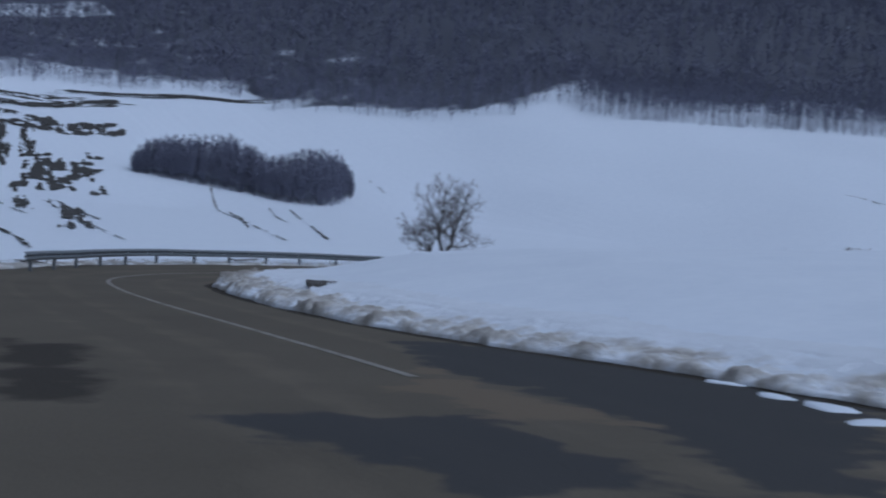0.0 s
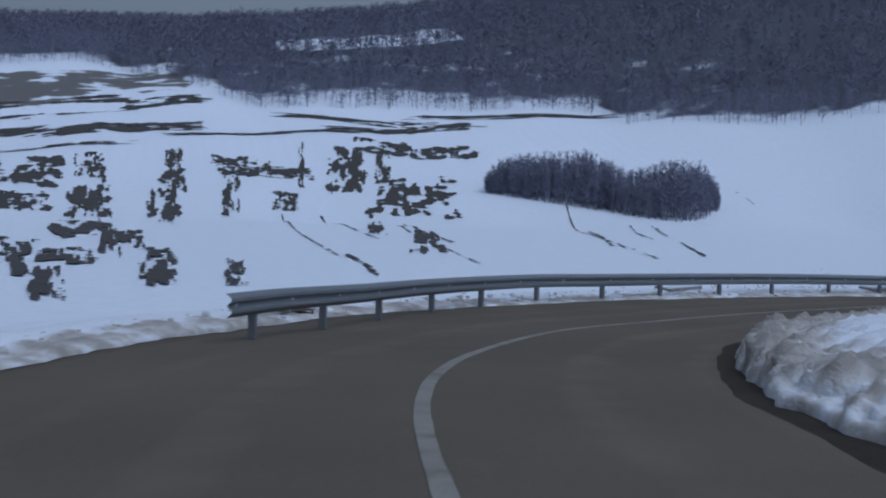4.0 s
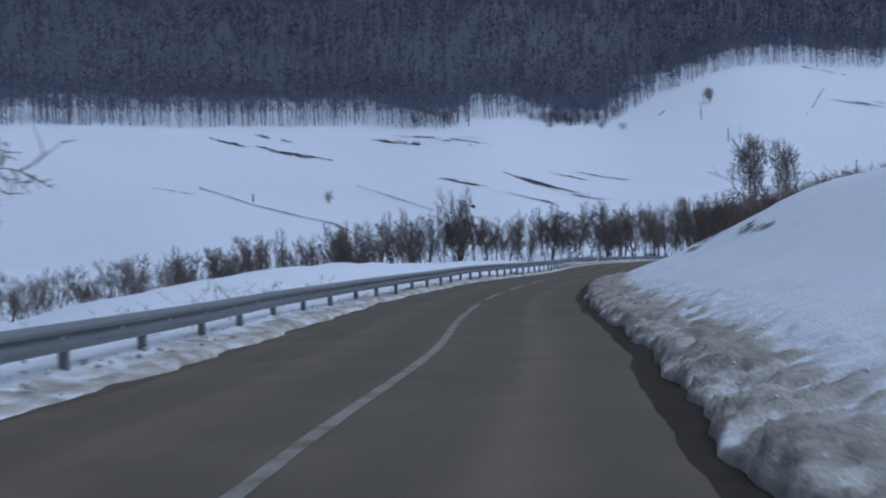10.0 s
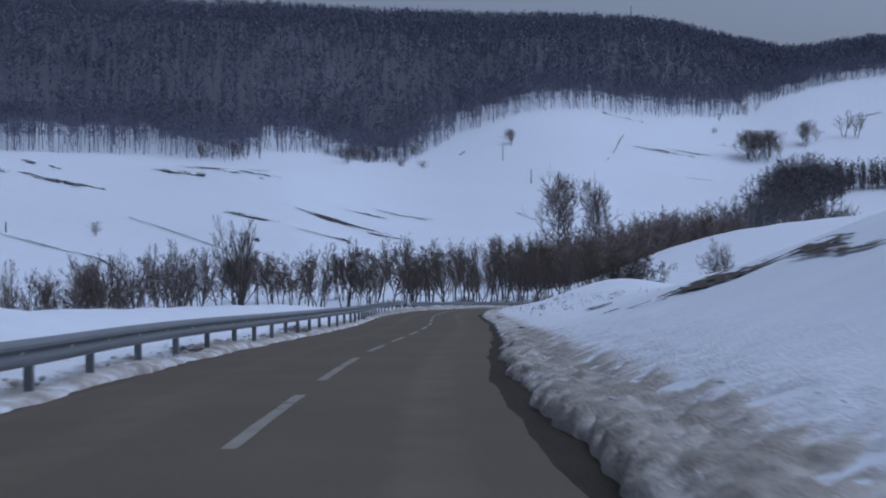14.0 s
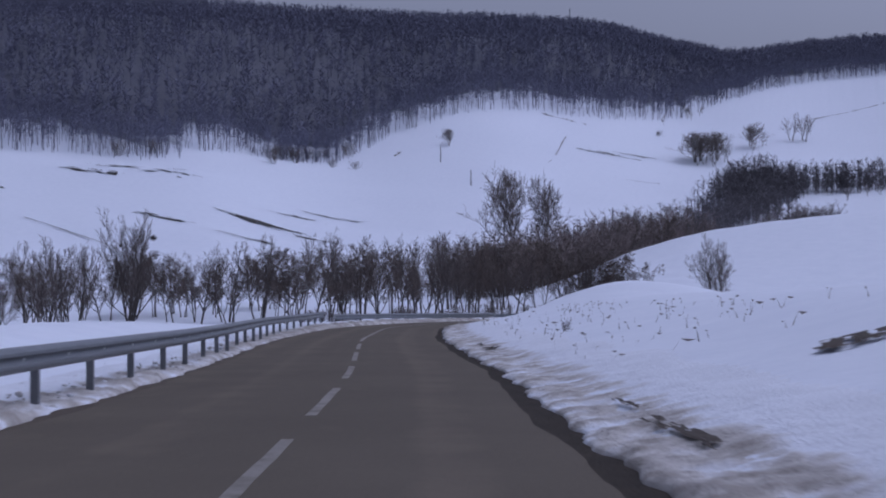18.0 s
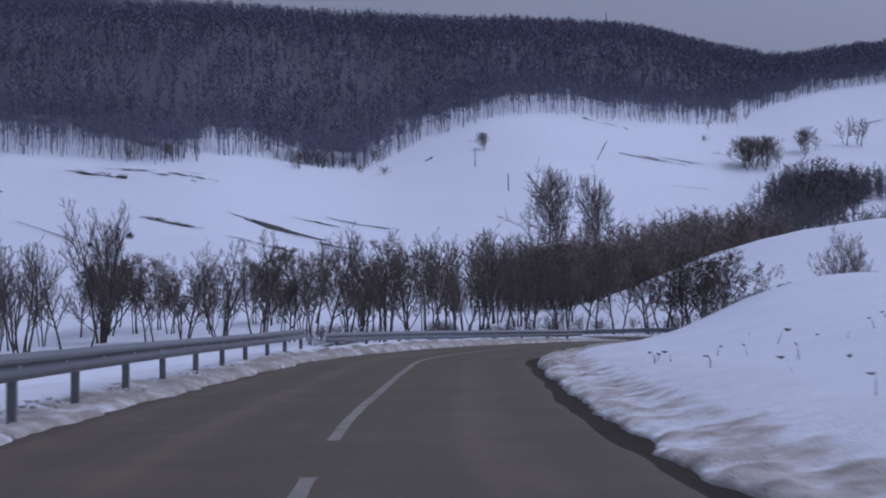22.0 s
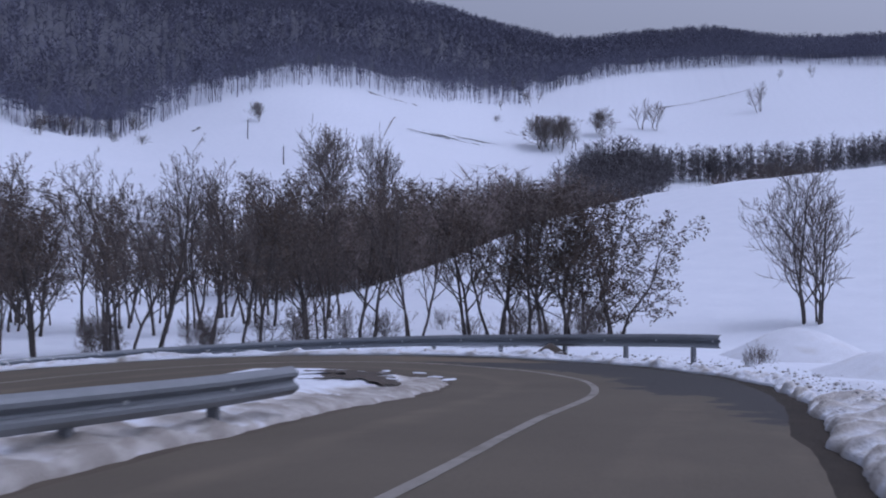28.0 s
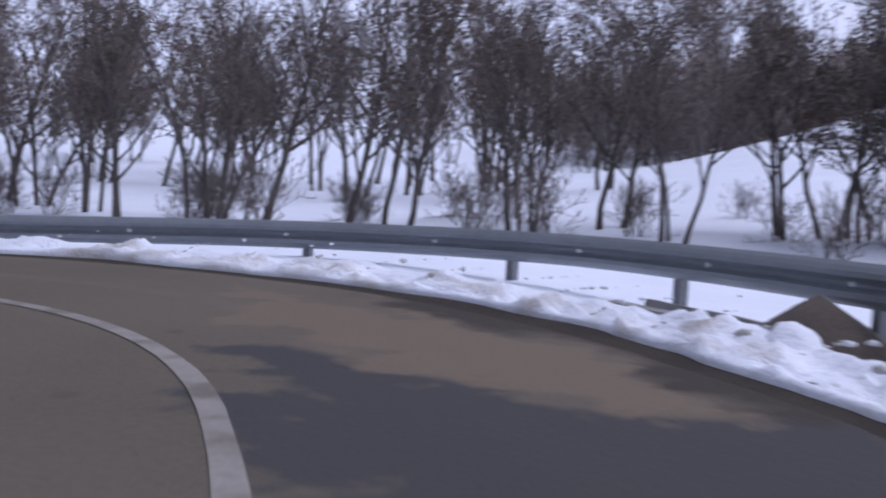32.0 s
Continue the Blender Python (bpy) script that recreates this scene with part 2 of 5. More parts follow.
LEFT = along([(-44, -1, 9), (-19.8, 22, 7.2), (-18.3, 31, 5.0), (-17.6, 38, 4.6), (-14, 61, 4.2), (-8.3, 69.1, 4.45), (-4.9, 72.2, 4.35), (-0.9, 75.2, 4.1), (2.5, 77.6, 3.7), (6, 79.6, 3.3), (15, 84.4, 3.1),
              (24, 88, 3.15), (31.5, 91.3, 2.95), (58.9, 101.7, 3.0), (72, 105.8, 3.25), (80, 108.4, 3.35), (101.9, 115.8, 3.45), (112.5, 119.5, 3.5), (126.3, 123.9, 3.4), (140.1, 126.4, 3.0), (151.2, 125.6, 2.55), (163, 124.4, 2.8), (173, 124.1, 2.8), (176.1, 125.1, 2.7),
              (178.4, 126.6, 2.7), (181.7, 131, 3.5), (180.1, 136.6, 3.3), (158, 147, 3.2)])
RIGHT = along([(-44, -1, 3.2), (-23, 13.5, 3.6), (-19.8, 22, 4.6), (-18.3, 31, 4.4), (-17.6, 38, 2.8), (-17.2, 45, 2.6), (-15.6, 56.5, 3.3), (-11.4, 65.8, 3.3), (-8.4, 69.3, 3.15), (-1, 75.4, 2.9), (5, 79.4, 2.75), (15, 84.1, 2.9), (35, 92.8, 2.9), (46, 97.2, 2.75), (58, 101.4, 2.7), (68, 104.6, 3.0), (80, 108.4, 2.95),
               (101.9, 115.8, 3.1), (126.3, 123.9, 3.25), (140.1, 126.4, 3.4), (157, 124.9, 3.2), (168.5, 123.9, 3.2), (176.1, 125.1, 3.35),
               (180.5, 128.6, 3.4), (181.7, 131, 3.3), (170, 142.7, 3.2)])
# height of the ploughed ridge on the right, of the cut bank behind it, and how far the bank side goes on
RIDGE = along([(-44, -1, 0.3), (-17.6, 31, 0.16), (-17.6, 45, 0.26), (-14, 61, 0.38), (-5, 72.4, 0.38), (8.5, 80.8, 0.27), (22.4, 87.3, 0.25), (42.5, 95.7, 0.27), (58.9, 101.7, 0.2),
               (80, 109, 0.1), (112.5, 119.5, 0.12), (145.8, 126.2, 0.24), (168.5, 123.9, 0.2), (178.4, 126.6, 0.15), (170, 142.5, 0.15)])
CUT = along([(-44, -1, 1.0), (-17.6, 31, 0.5), (-17.2, 45, 0.9), (-11.4, 65.8, 0.9), (4, 78.5, 1.2), (22.4, 87.3, 2.35), (35, 92.8, 2.85), (50, 98.5, 2.9),
             (65, 104, 2.2), (80, 108.4, 1.3), (101.9, 116, 0.9), (119, 121.7, 1.2), (140, 126.4, 0.7), (157, 124.9, 0.2), (168.5, 123.9, 0.0)])
# height of the snow heaped behind the left guardrail
BERM = along([(-44, -1, 0.0), (27, 89.3, 0.0), (38, 94, 1.1), (50, 98.6, 1.6), (112.5, 119.5, 1.6), (126.36, 123.7, 1.3), (145.8, 126.2, 0.8), (157, 124.9, 0.25), (168.5, 123.9, 0.0)])
BANKED = along([(140.1, 126.4, 1.0), (151.2, 125.6, 0.8), (168.5, 123.9, 0.0)])
TANGENT = np.gradient(LINE, axis=0)
TANGENT = TANGENT / np.linalg.norm(TANGENT, axis=1)[:, None]
NORMAL = np.stack([-TANGENT[:, 1], TANGENT[:, 0]], 1)


def off_road(s, side, out=0.0):
    """The place at the arc length s, out metres beyond the road's edge (side +1: left, -1: right), and the road's height there."""
    i = np.clip(np.round(np.asarray(s) / 0.5).astype(int), 0, len(ARC) - 1)
    w = (LEFT if side > 0 else RIGHT)[i] + out
    p = LINE[i] + NORMAL[i] * (side * w)[..., None]
    return p[..., 0], p[..., 1], ROAD_Z[i]


# ---- the lie of the land ----
HUB = (40.0, 80.0)
EDGE_R = ([-180, -60, 15, 30, 40, 50, 60, 65, 68, 70.6, 74.7, 77.3, 81, 83, 84.7, 88, 110, 180], [570, 570, 575, 505, 512, 529, 540, 585, 615, 650, 705, 730, 750, 810, 870, 950, 950, 570])
EDGE_Z = ([-180, -60, -15, -10, -5, 3, 15, 25, 30, 40, 50, 57, 61.5, 65, 68, 70.6, 72.5, 74.7, 77.3, 81, 83, 84.7, 87.4, 90, 93, 110, 180],
          [60, 25, 24, 32, 38, 39, 40, 38, 38, 38, 38, 37.5, 40, 40.5, 43, 57, 69, 80, 75, 74, 79, 99, 116, 122, 123, 110, 60])
# how far the first trees stand above (+) or below (-) that edge
WOOD_EDGE = ([-180, -9, -2, 14.8, 15.8, 25, 28, 29.5, 31, 32.3, 33, 57, 59.3, 61.2, 61.4, 64, 66, 67.8, 69.5, 180], [108, 108, 0, 0, -24, -12, 0, 10, 17, 14, 0, 0, -16, -18, 4, 2, -18, -22, 0, 0])
WOOD_REACH = 13.0
TOP_R = ([-180, 10, 40, 60, 80, 180], [1000, 1000, 1100, 1150, 1150, 1000])
TOP_Z = ([-180, -60, -8, -3, 2, 7, 12.6, 30, 53, 58, 63, 68, 72, 75.5, 78.5, 80, 82, 84, 85, 86.5, 88, 90, 92, 93, 110, 180],
         [60, 80, 107, 110, 118, 127, 141, 181, 183, 184, 187, 185, 183, 182, 181, 179, 166, 160, 150, 152, 158, 160, 158, 150, 134, 60])
VALLEY_R = ([-180, 25, 45, 180], [330, 330, 210, 210])
VALLEY_Z = ([-180, 25, 55, 75, 180], [-12, -12, -14.5, -12.5, -12])
BEND = ([-180, 62, 73, 180], [1.35, 1.35, 2.0, 2.0])


def softened(table, spread):
    """The table taken at even steps of bearing and rounded off."""
    az = np.arange(-180, 180.01, 0.25)
    v = np.interp(az, *table)
    k = np.exp(-0.5 * (np.arange(-40, 41) * 0.25 / spread) ** 2)
    return az, np.convolve(np.pad(v, 40, "edge"), k / k.sum(), "valid")


EDGE_R, EDGE_Z, TOP_R, TOP_Z = softened(EDGE_R, 2.2), softened(EDGE_Z, 1.3), softened(TOP_R, 2.0), softened(TOP_Z, 0.7)


def hill(x, y):
    dx, dy = x - HUB[0], y - HUB[1]
    az, r = np.degrees(np.arctan2(dx, dy)), np.hypot(dx, dy)
    er, ez, tr, tz = (np.interp(az, *t) for t in (EDGE_R, EDGE_Z, TOP_R, TOP_Z))
    vr, vz, bend = (np.interp(az, *t) for t in (VALLEY_R, VALLEY_Z, BEND))
    low = vz + (ez - vz) * np.clip((r - vr) / (er - vr), 0, 1) ** bend
    high = ez + (tz - ez) * np.sin(np.clip((r - er) / (tr - er), 0, 1) * 1.5708) ** 0.9
    back = np.maximum(tz - np.maximum(r - tr, 0) * 0.12, 10)
    z = np.where(r < er, low, np.where(r < tr, high, back))
    return z + waves(x, y, 90, 3) * 1.1 * smooth01((r - 230) / 120)


# height of the crest of the snowy spur past the hairpin, by its northing
CREST = ([20, 60, 80, 95, 107, 113, 121.7, 127.7, 134.5, 141, 147, 156], [5.5, 4, 3, 2, 0.85, 0.2, -1.1, -2.5, -4.6, -7.6, -10.4, -13])
COARSE = slice(0, len(LINE), 4)


def land(x, y):
    """The height of the snow-covered ground."""
    x, y = np.atleast_1d(np.asarray(x, float)), np.atleast_1d(np.asarray(y, float))
    out = np.empty_like(x)
    for a in range(0, len(x), 4000):
        px, py = x[a:a + 4000], y[a:a + 4000]
        d2 = (px[:, None] - LINE[None, COARSE, 0]) ** 2 + (py[:, None] - LINE[None, COARSE, 1]) ** 2
        k = d2.argmin(1) * 4
        # the exact nearest place on the finer line
        near = np.clip(k[:, None] + np.arange(-4, 5)[None], 0, len(LINE) - 1)
        dd = (px[:, None] - LINE[near, 0]) ** 2 + (py[:, None] - LINE[near, 1]) ** 2
        k = near[np.arange(len(px)), dd.argmin(1)]
        d = np.sqrt(dd.min(1))
        side = (px - LINE[k, 0]) * NORMAL[k, 0] + (py - LINE[k, 1]) * NORMAL[k, 1]
        w = 1 / (d2 + 0.3) ** 2
        w = w / w.sum(1, keepdims=True)
        mean = lambda v: (w * v[None, COARSE]).sum(1)  # noqa: E731
        cut, banked, ridge = mean(CUT), BANKED[k], mean(RIDGE)
        mix = smooth01((d - 5) / 4)
        zr = ROAD_Z[k] * (1 - mix) + mean(ROAD_Z) * mix
        far = hill(px, py)
        right = side < 0
        e = d - np.where(right, RIGHT[k], LEFT[k])
        climb = np.clip((px - 206) / 84, 0, 1)
        climb = (0.55 * climb + 0.45 * smooth01(climb)) * smooth01((400 - px) / 110)
        far = far + np.maximum(np.interp(py, CREST[0], CREST[1]) - far, 0) * climb
        up = zr + banked * (ridge * 0.8 * smooth01(e / 1.6) + cut * (0.85 * smooth01((e - 0.5) / 8.5) + 0.15 * (1 - (1 - np.clip((e - 0.3) / 8.5, 0, 1)) ** 2)) + 0.055 * np.clip(e, 0, 150)) - (1 - banked) * 0.12 * smooth01((e - 0.4) / 1.2)
        up = up * 1.0 + (far - up) * (1 - banked) * smooth01((e - 2.5) / 24)
        down = zr + 0.12 * smooth01(e / 1.2) - 0.16 * banked * np.clip(e - 1.5, 0, 12)
        down = down + BERM[k] * smooth01((e - 1.0) / 6) * (1 - smooth01((e - 9) / 11))
        down = down + (far - down) * smooth01((e - 2.5 - 2.5 * banked) / (24 + 46 * banked))
        up = up + 1.8 * smooth01((e - 1.5) / 4) * np.exp(-((px - 146) / 9.0) ** 2 - ((py - 113.8) / 6.0) ** 2)
        z = np.where(right, up, down) + waves(px, py, 7, 5) * 0.06 * smooth01(e / 3)
        out[a:a + 4000] = np.where(e < 0.25, zr - 0.3, z)
    return out


def ground_z(x, y):
    return float(land(x, y)[0])

# clearings in the woods: bearing, distance, half their breadth in degrees and half their depth
GLADES = [(66.3, 776, 1.2, 10), (67.4, 836, 0.5, 12), (71.4, 886, 0.7, 14), (74.0, 824, 0.5, 22), (77.5, 850, 0.4, 18)]


def in_glade(az, r):
    """How far places lie inside a clearing, 0 to 1."""
    out = np.zeros_like(az)
    for a, d, ha, hr in GLADES:
        out = np.maximum(out, smooth01(1.6 - 1.1 * np.hypot((az - a) / ha, (r - d) / hr)))
    return out


# ---- ground: one sheet to the horizon ----


def spaced(low, high, step, reach):
    inner = list(np.arange(low, high, step))
    out, back, s = [], [], step
    p = inner[-1]
    while p < reach:
        s = min(s * 1.055, 260)
        p += s
        out.append(p)
    p, s = inner[0], step
    while p > -reach:
        s = min(s * 1.055, 260)
        p -= s
        back.append(p)
    return np.array(back[::-1] + inner + out)


gx, gy = spaced(-45, 235, 0.9, 4300), spaced(5, 165, 0.9, 4300)
GX, GY = np.meshgrid(gx, gy)
gz = land(GX.ravel(), GY.ravel())
cells = (np.arange(len(gy) - 1)[:, None] * len(gx) + np.arange(len(gx) - 1)[None]).ravel()
quads = np.stack([cells, cells + 1, cells + 1 + len(gx), cells + len(gx)], 1)
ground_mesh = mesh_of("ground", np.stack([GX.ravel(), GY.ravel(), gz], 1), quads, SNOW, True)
az_ = np.degrees(np.arctan2(GX.ravel() - HUB[0], GY.ravel() - HUB[1]))
r_ = np.hypot(GX.ravel() - HUB[0], GY.ravel() - HUB[1])
plots = smooth01((12 - az_) / 8) * smooth01((r_ - 200) / 60) * smooth01((600 - r_) / 40)
grass = -0.14 + 0.12 * plots
fields = smooth01((-3.5 - az_) / 1.5) * smooth01((r_ - 572) / 12) * smooth01((668 - r_) / 20)
painted(ground_mesh, "grass", grass + fields * 0.68)
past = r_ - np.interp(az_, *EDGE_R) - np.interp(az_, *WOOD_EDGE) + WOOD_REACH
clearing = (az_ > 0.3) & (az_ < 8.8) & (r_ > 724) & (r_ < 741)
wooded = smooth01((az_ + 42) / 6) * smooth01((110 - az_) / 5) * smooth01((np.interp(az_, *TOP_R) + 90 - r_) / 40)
# Where the painted gloom begins and is full, in metres behind the woods' edge.
GLOOM_FROM = np.interp(az_, [-180, 28, 33, 180], [-6, -6, 15, 15])
GLOOM_TO = np.interp(az_, [-180, 28, 33, 180], [30, 30, 46, 46])
painted(ground_mesh, "woods_gloom", -0.4 + ~clearing * wooded * smooth01((past - GLOOM_FROM) / (GLOOM_TO - GLOOM_FROM)) * (1 - 0.2 * in_glade(az_, r_)) * (1 - 0.14 * smooth01((24 - az_) / 4) * smooth01((150 - past) / 60)))
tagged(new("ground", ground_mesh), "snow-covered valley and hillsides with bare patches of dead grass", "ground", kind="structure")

# ---- road ----


def ribbon(name, mat, a, b, left, right, lift=0.0, step=0.5, across=4, kind="structure", label="", category="road", crown=0.0):
    """A strip along the road between two arc lengths; left and right are offsets from the painted line, positive to the left."""
    s = np.arange(a, b + 1e-6, step)
    i = np.clip(s / 0.5, 0, len(ARC) - 1.001)
    k, f = i.astype(int), (i % 1)[:, None]
    p, n = LINE[k] * (1 - f) + LINE[k + 1] * f, NORMAL[k] * (1 - f) + NORMAL[k + 1] * f
    z = ROAD_Z[k] * (1 - f[:, 0]) + ROAD_Z[k + 1] * f[:, 0]
    l_, r_s = (v(s) if callable(v) else np.full(len(s), v) for v in (left, right))
    rows = []
    for j in range(across + 1):
        o = l_ + (r_s - l_) * j / across
        q = p + n * o[:, None]
        rows.append(np.c_[q, z + lift - crown * np.abs(o)])
    v = np.stack(rows, 1).reshape(-1, 3)
    m = across + 1
    c = (np.arange(len(s) - 1)[:, None] * m + np.arange(across)[None]).ravel()
    me = mesh_of(name, v, np.stack([c, c + 1, c + 1 + m, c + m], 1), mat, True)
    ob = new(name, me)
    return tagged(ob, label, category, kind=kind) if label else ob


def jag(s, size, seed, amount):
    return (np.sin(s / size * 6.28 + seed) + np.sin(s / size * 14.1 + seed * 2.3) * 0.6 + np.sin(s / size * 33 + seed * 5.1) * 0.35) * amount / 1.6


END = ARC[-1]
left_edge = lambda s: np.interp(s, ARC, LEFT)  # noqa: E731
right_edge = lambda s: -np.interp(s, ARC, RIGHT)  # noqa: E731
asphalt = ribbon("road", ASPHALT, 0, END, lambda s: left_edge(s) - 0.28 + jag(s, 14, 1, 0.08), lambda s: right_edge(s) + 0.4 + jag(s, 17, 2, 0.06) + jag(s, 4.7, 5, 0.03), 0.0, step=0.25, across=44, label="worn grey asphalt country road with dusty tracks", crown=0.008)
co = np.array([v.co[:2] for v in asphalt.data.vertices])
row = np.arange(len(co)) // 45 * 0.5
k = np.clip(row.astype(int), 0, len(LINE) - 1)
lat = ((co - LINE[k]) * NORMAL[k]).sum(1)
streak = np.exp(-((np.abs(lat) - 1.45) / 0.35) ** 2) * 0.3 + np.exp(-(np.abs(lat) / 0.4) ** 2) * 0.12 + np.exp(-((np.abs(lat) - 2.75) / 0.3) ** 2) * 0.22
painted(asphalt.data, "dust", -0.15 + 1.5 * streak + 0.1 * np.sin(row * 0.5 / 17) + 0.07 * np.sin(lat * 5 + row * 0.01) + 0.07 * np.sin(lat * 13 + 0.6 * np.sin(row * 0.03)))
ribbon("shoulder", SHOULDER, 0, END, lambda s: left_edge(s) + 0.5, lambda s: left_edge(s) - 1.2, -0.006, across=3, crown=0.008, label="narrow earth shoulder beside the asphalt", category="shoulder")
ribbon("gutter", WET, 0, END, lambda s: right_edge(s) + 0.8, lambda s: right_edge(s) - 0.7, -0.006, across=3, crown=0.008, label="dark wet earth gutter along the ploughed snow", category="gutter")

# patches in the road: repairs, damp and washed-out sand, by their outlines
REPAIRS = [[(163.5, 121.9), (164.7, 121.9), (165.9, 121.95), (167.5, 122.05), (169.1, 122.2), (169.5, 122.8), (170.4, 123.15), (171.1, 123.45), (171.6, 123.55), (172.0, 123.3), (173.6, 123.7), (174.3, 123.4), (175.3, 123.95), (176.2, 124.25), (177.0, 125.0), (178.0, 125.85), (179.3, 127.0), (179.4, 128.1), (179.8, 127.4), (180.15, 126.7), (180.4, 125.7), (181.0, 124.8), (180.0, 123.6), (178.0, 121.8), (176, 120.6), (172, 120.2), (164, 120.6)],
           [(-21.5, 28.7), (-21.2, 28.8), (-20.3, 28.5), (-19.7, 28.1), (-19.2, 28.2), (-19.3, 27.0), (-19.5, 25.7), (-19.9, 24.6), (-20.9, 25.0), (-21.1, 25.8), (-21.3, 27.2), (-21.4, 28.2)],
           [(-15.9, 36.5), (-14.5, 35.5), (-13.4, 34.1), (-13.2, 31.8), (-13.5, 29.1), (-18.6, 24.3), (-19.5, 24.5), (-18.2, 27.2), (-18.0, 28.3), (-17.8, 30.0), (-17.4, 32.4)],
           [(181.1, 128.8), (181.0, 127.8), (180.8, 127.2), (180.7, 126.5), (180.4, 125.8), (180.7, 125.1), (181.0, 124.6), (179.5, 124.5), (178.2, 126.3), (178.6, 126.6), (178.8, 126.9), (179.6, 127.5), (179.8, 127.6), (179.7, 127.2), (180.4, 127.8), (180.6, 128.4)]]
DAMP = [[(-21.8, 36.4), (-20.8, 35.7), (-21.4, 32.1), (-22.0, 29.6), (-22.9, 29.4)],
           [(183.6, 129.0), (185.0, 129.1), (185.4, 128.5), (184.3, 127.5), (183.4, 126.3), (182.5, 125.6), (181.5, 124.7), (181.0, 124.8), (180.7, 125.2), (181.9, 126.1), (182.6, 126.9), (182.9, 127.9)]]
SANDS = [[(-17.6, 32.4), (-17.8, 30.0), (-17.9, 28.4), (-18.1, 27.3), (-18.8, 27.6), (-19.2, 28.2), (-19.0, 30.1)],
           [(183.4, 128.9), (182.9, 127.9), (182.6, 127.3), (182.6, 126.9), (181.9, 126.1), (181.1, 125.5), (180.7, 125.1), (180.4, 125.8), (180.7, 126.5), (180.8, 127.2), (181.1, 127.7), (182.1, 129.3), (184.1, 130.6)]]


def within(p, ring):
    """How far places lie inside (+) or outside (-) an outline, up to a metre."""
    a = np.array(ring)
    b = np.roll(a, -1, 0)
    d = b - a
    t = np.clip(((p[:, None] - a) * d).sum(2) / (d * d).sum(1), 0, 1)
    gap = np.sqrt((((p[:, None] - a) - t[..., None] * d) ** 2).sum(2)).min(1)
    over = (a[:, 1] > p[:, None, 1]) != (b[:, 1] > p[:, None, 1])
    with np.errstate(divide="ignore", invalid="ignore"):
        cross = p[:, None, 0] < (b[:, 0] - a[:, 0]) * (p[:, None, 1] - a[:, 1]) / (b[:, 1] - a[:, 1]) + a[:, 0]
    return np.where((over & cross).sum(1) % 2 == 1, 1, -1) * np.minimum(gap, 1)


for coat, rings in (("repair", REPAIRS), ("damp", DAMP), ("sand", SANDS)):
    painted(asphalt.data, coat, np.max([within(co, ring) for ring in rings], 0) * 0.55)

group_lines = "painted lines of the road"


def paint(a, b, seed):
    ob = ribbon("centre_line", PAINT, a, b, lambda s: 0.065 + jag(s, 3, seed, 0.006), lambda s: -0.065 + jag(s, 2.3, seed + 1, 0.006), 0.006, step=min(0.5, (b - a) / 4), across=1)
    return tagged(ob, "worn white painted line on the asphalt", "road marking", group_lines, "structure")


# breaks in the line, by arc length
BREAKS = [(152.5, 155), (160.5, 163), (168, 170.4), (176.7, 179.2), (183.5, 186), (190.7, 193.2), (198.4, 200.9), (206, 208.5), (213.3, 215.8), (221.3, 223.8), (229.2, 231.7)]
dash_start = arc_at(-17.6, 31)
for i, (gap_from, gap_to) in enumerate(BREAKS):
    paint(dash_start, gap_from, i + 1)
    dash_start = gap_to
paint(dash_start, arc_at(158, 147), 27)

# ---- ploughed snow along both edges ----


BANKS = []


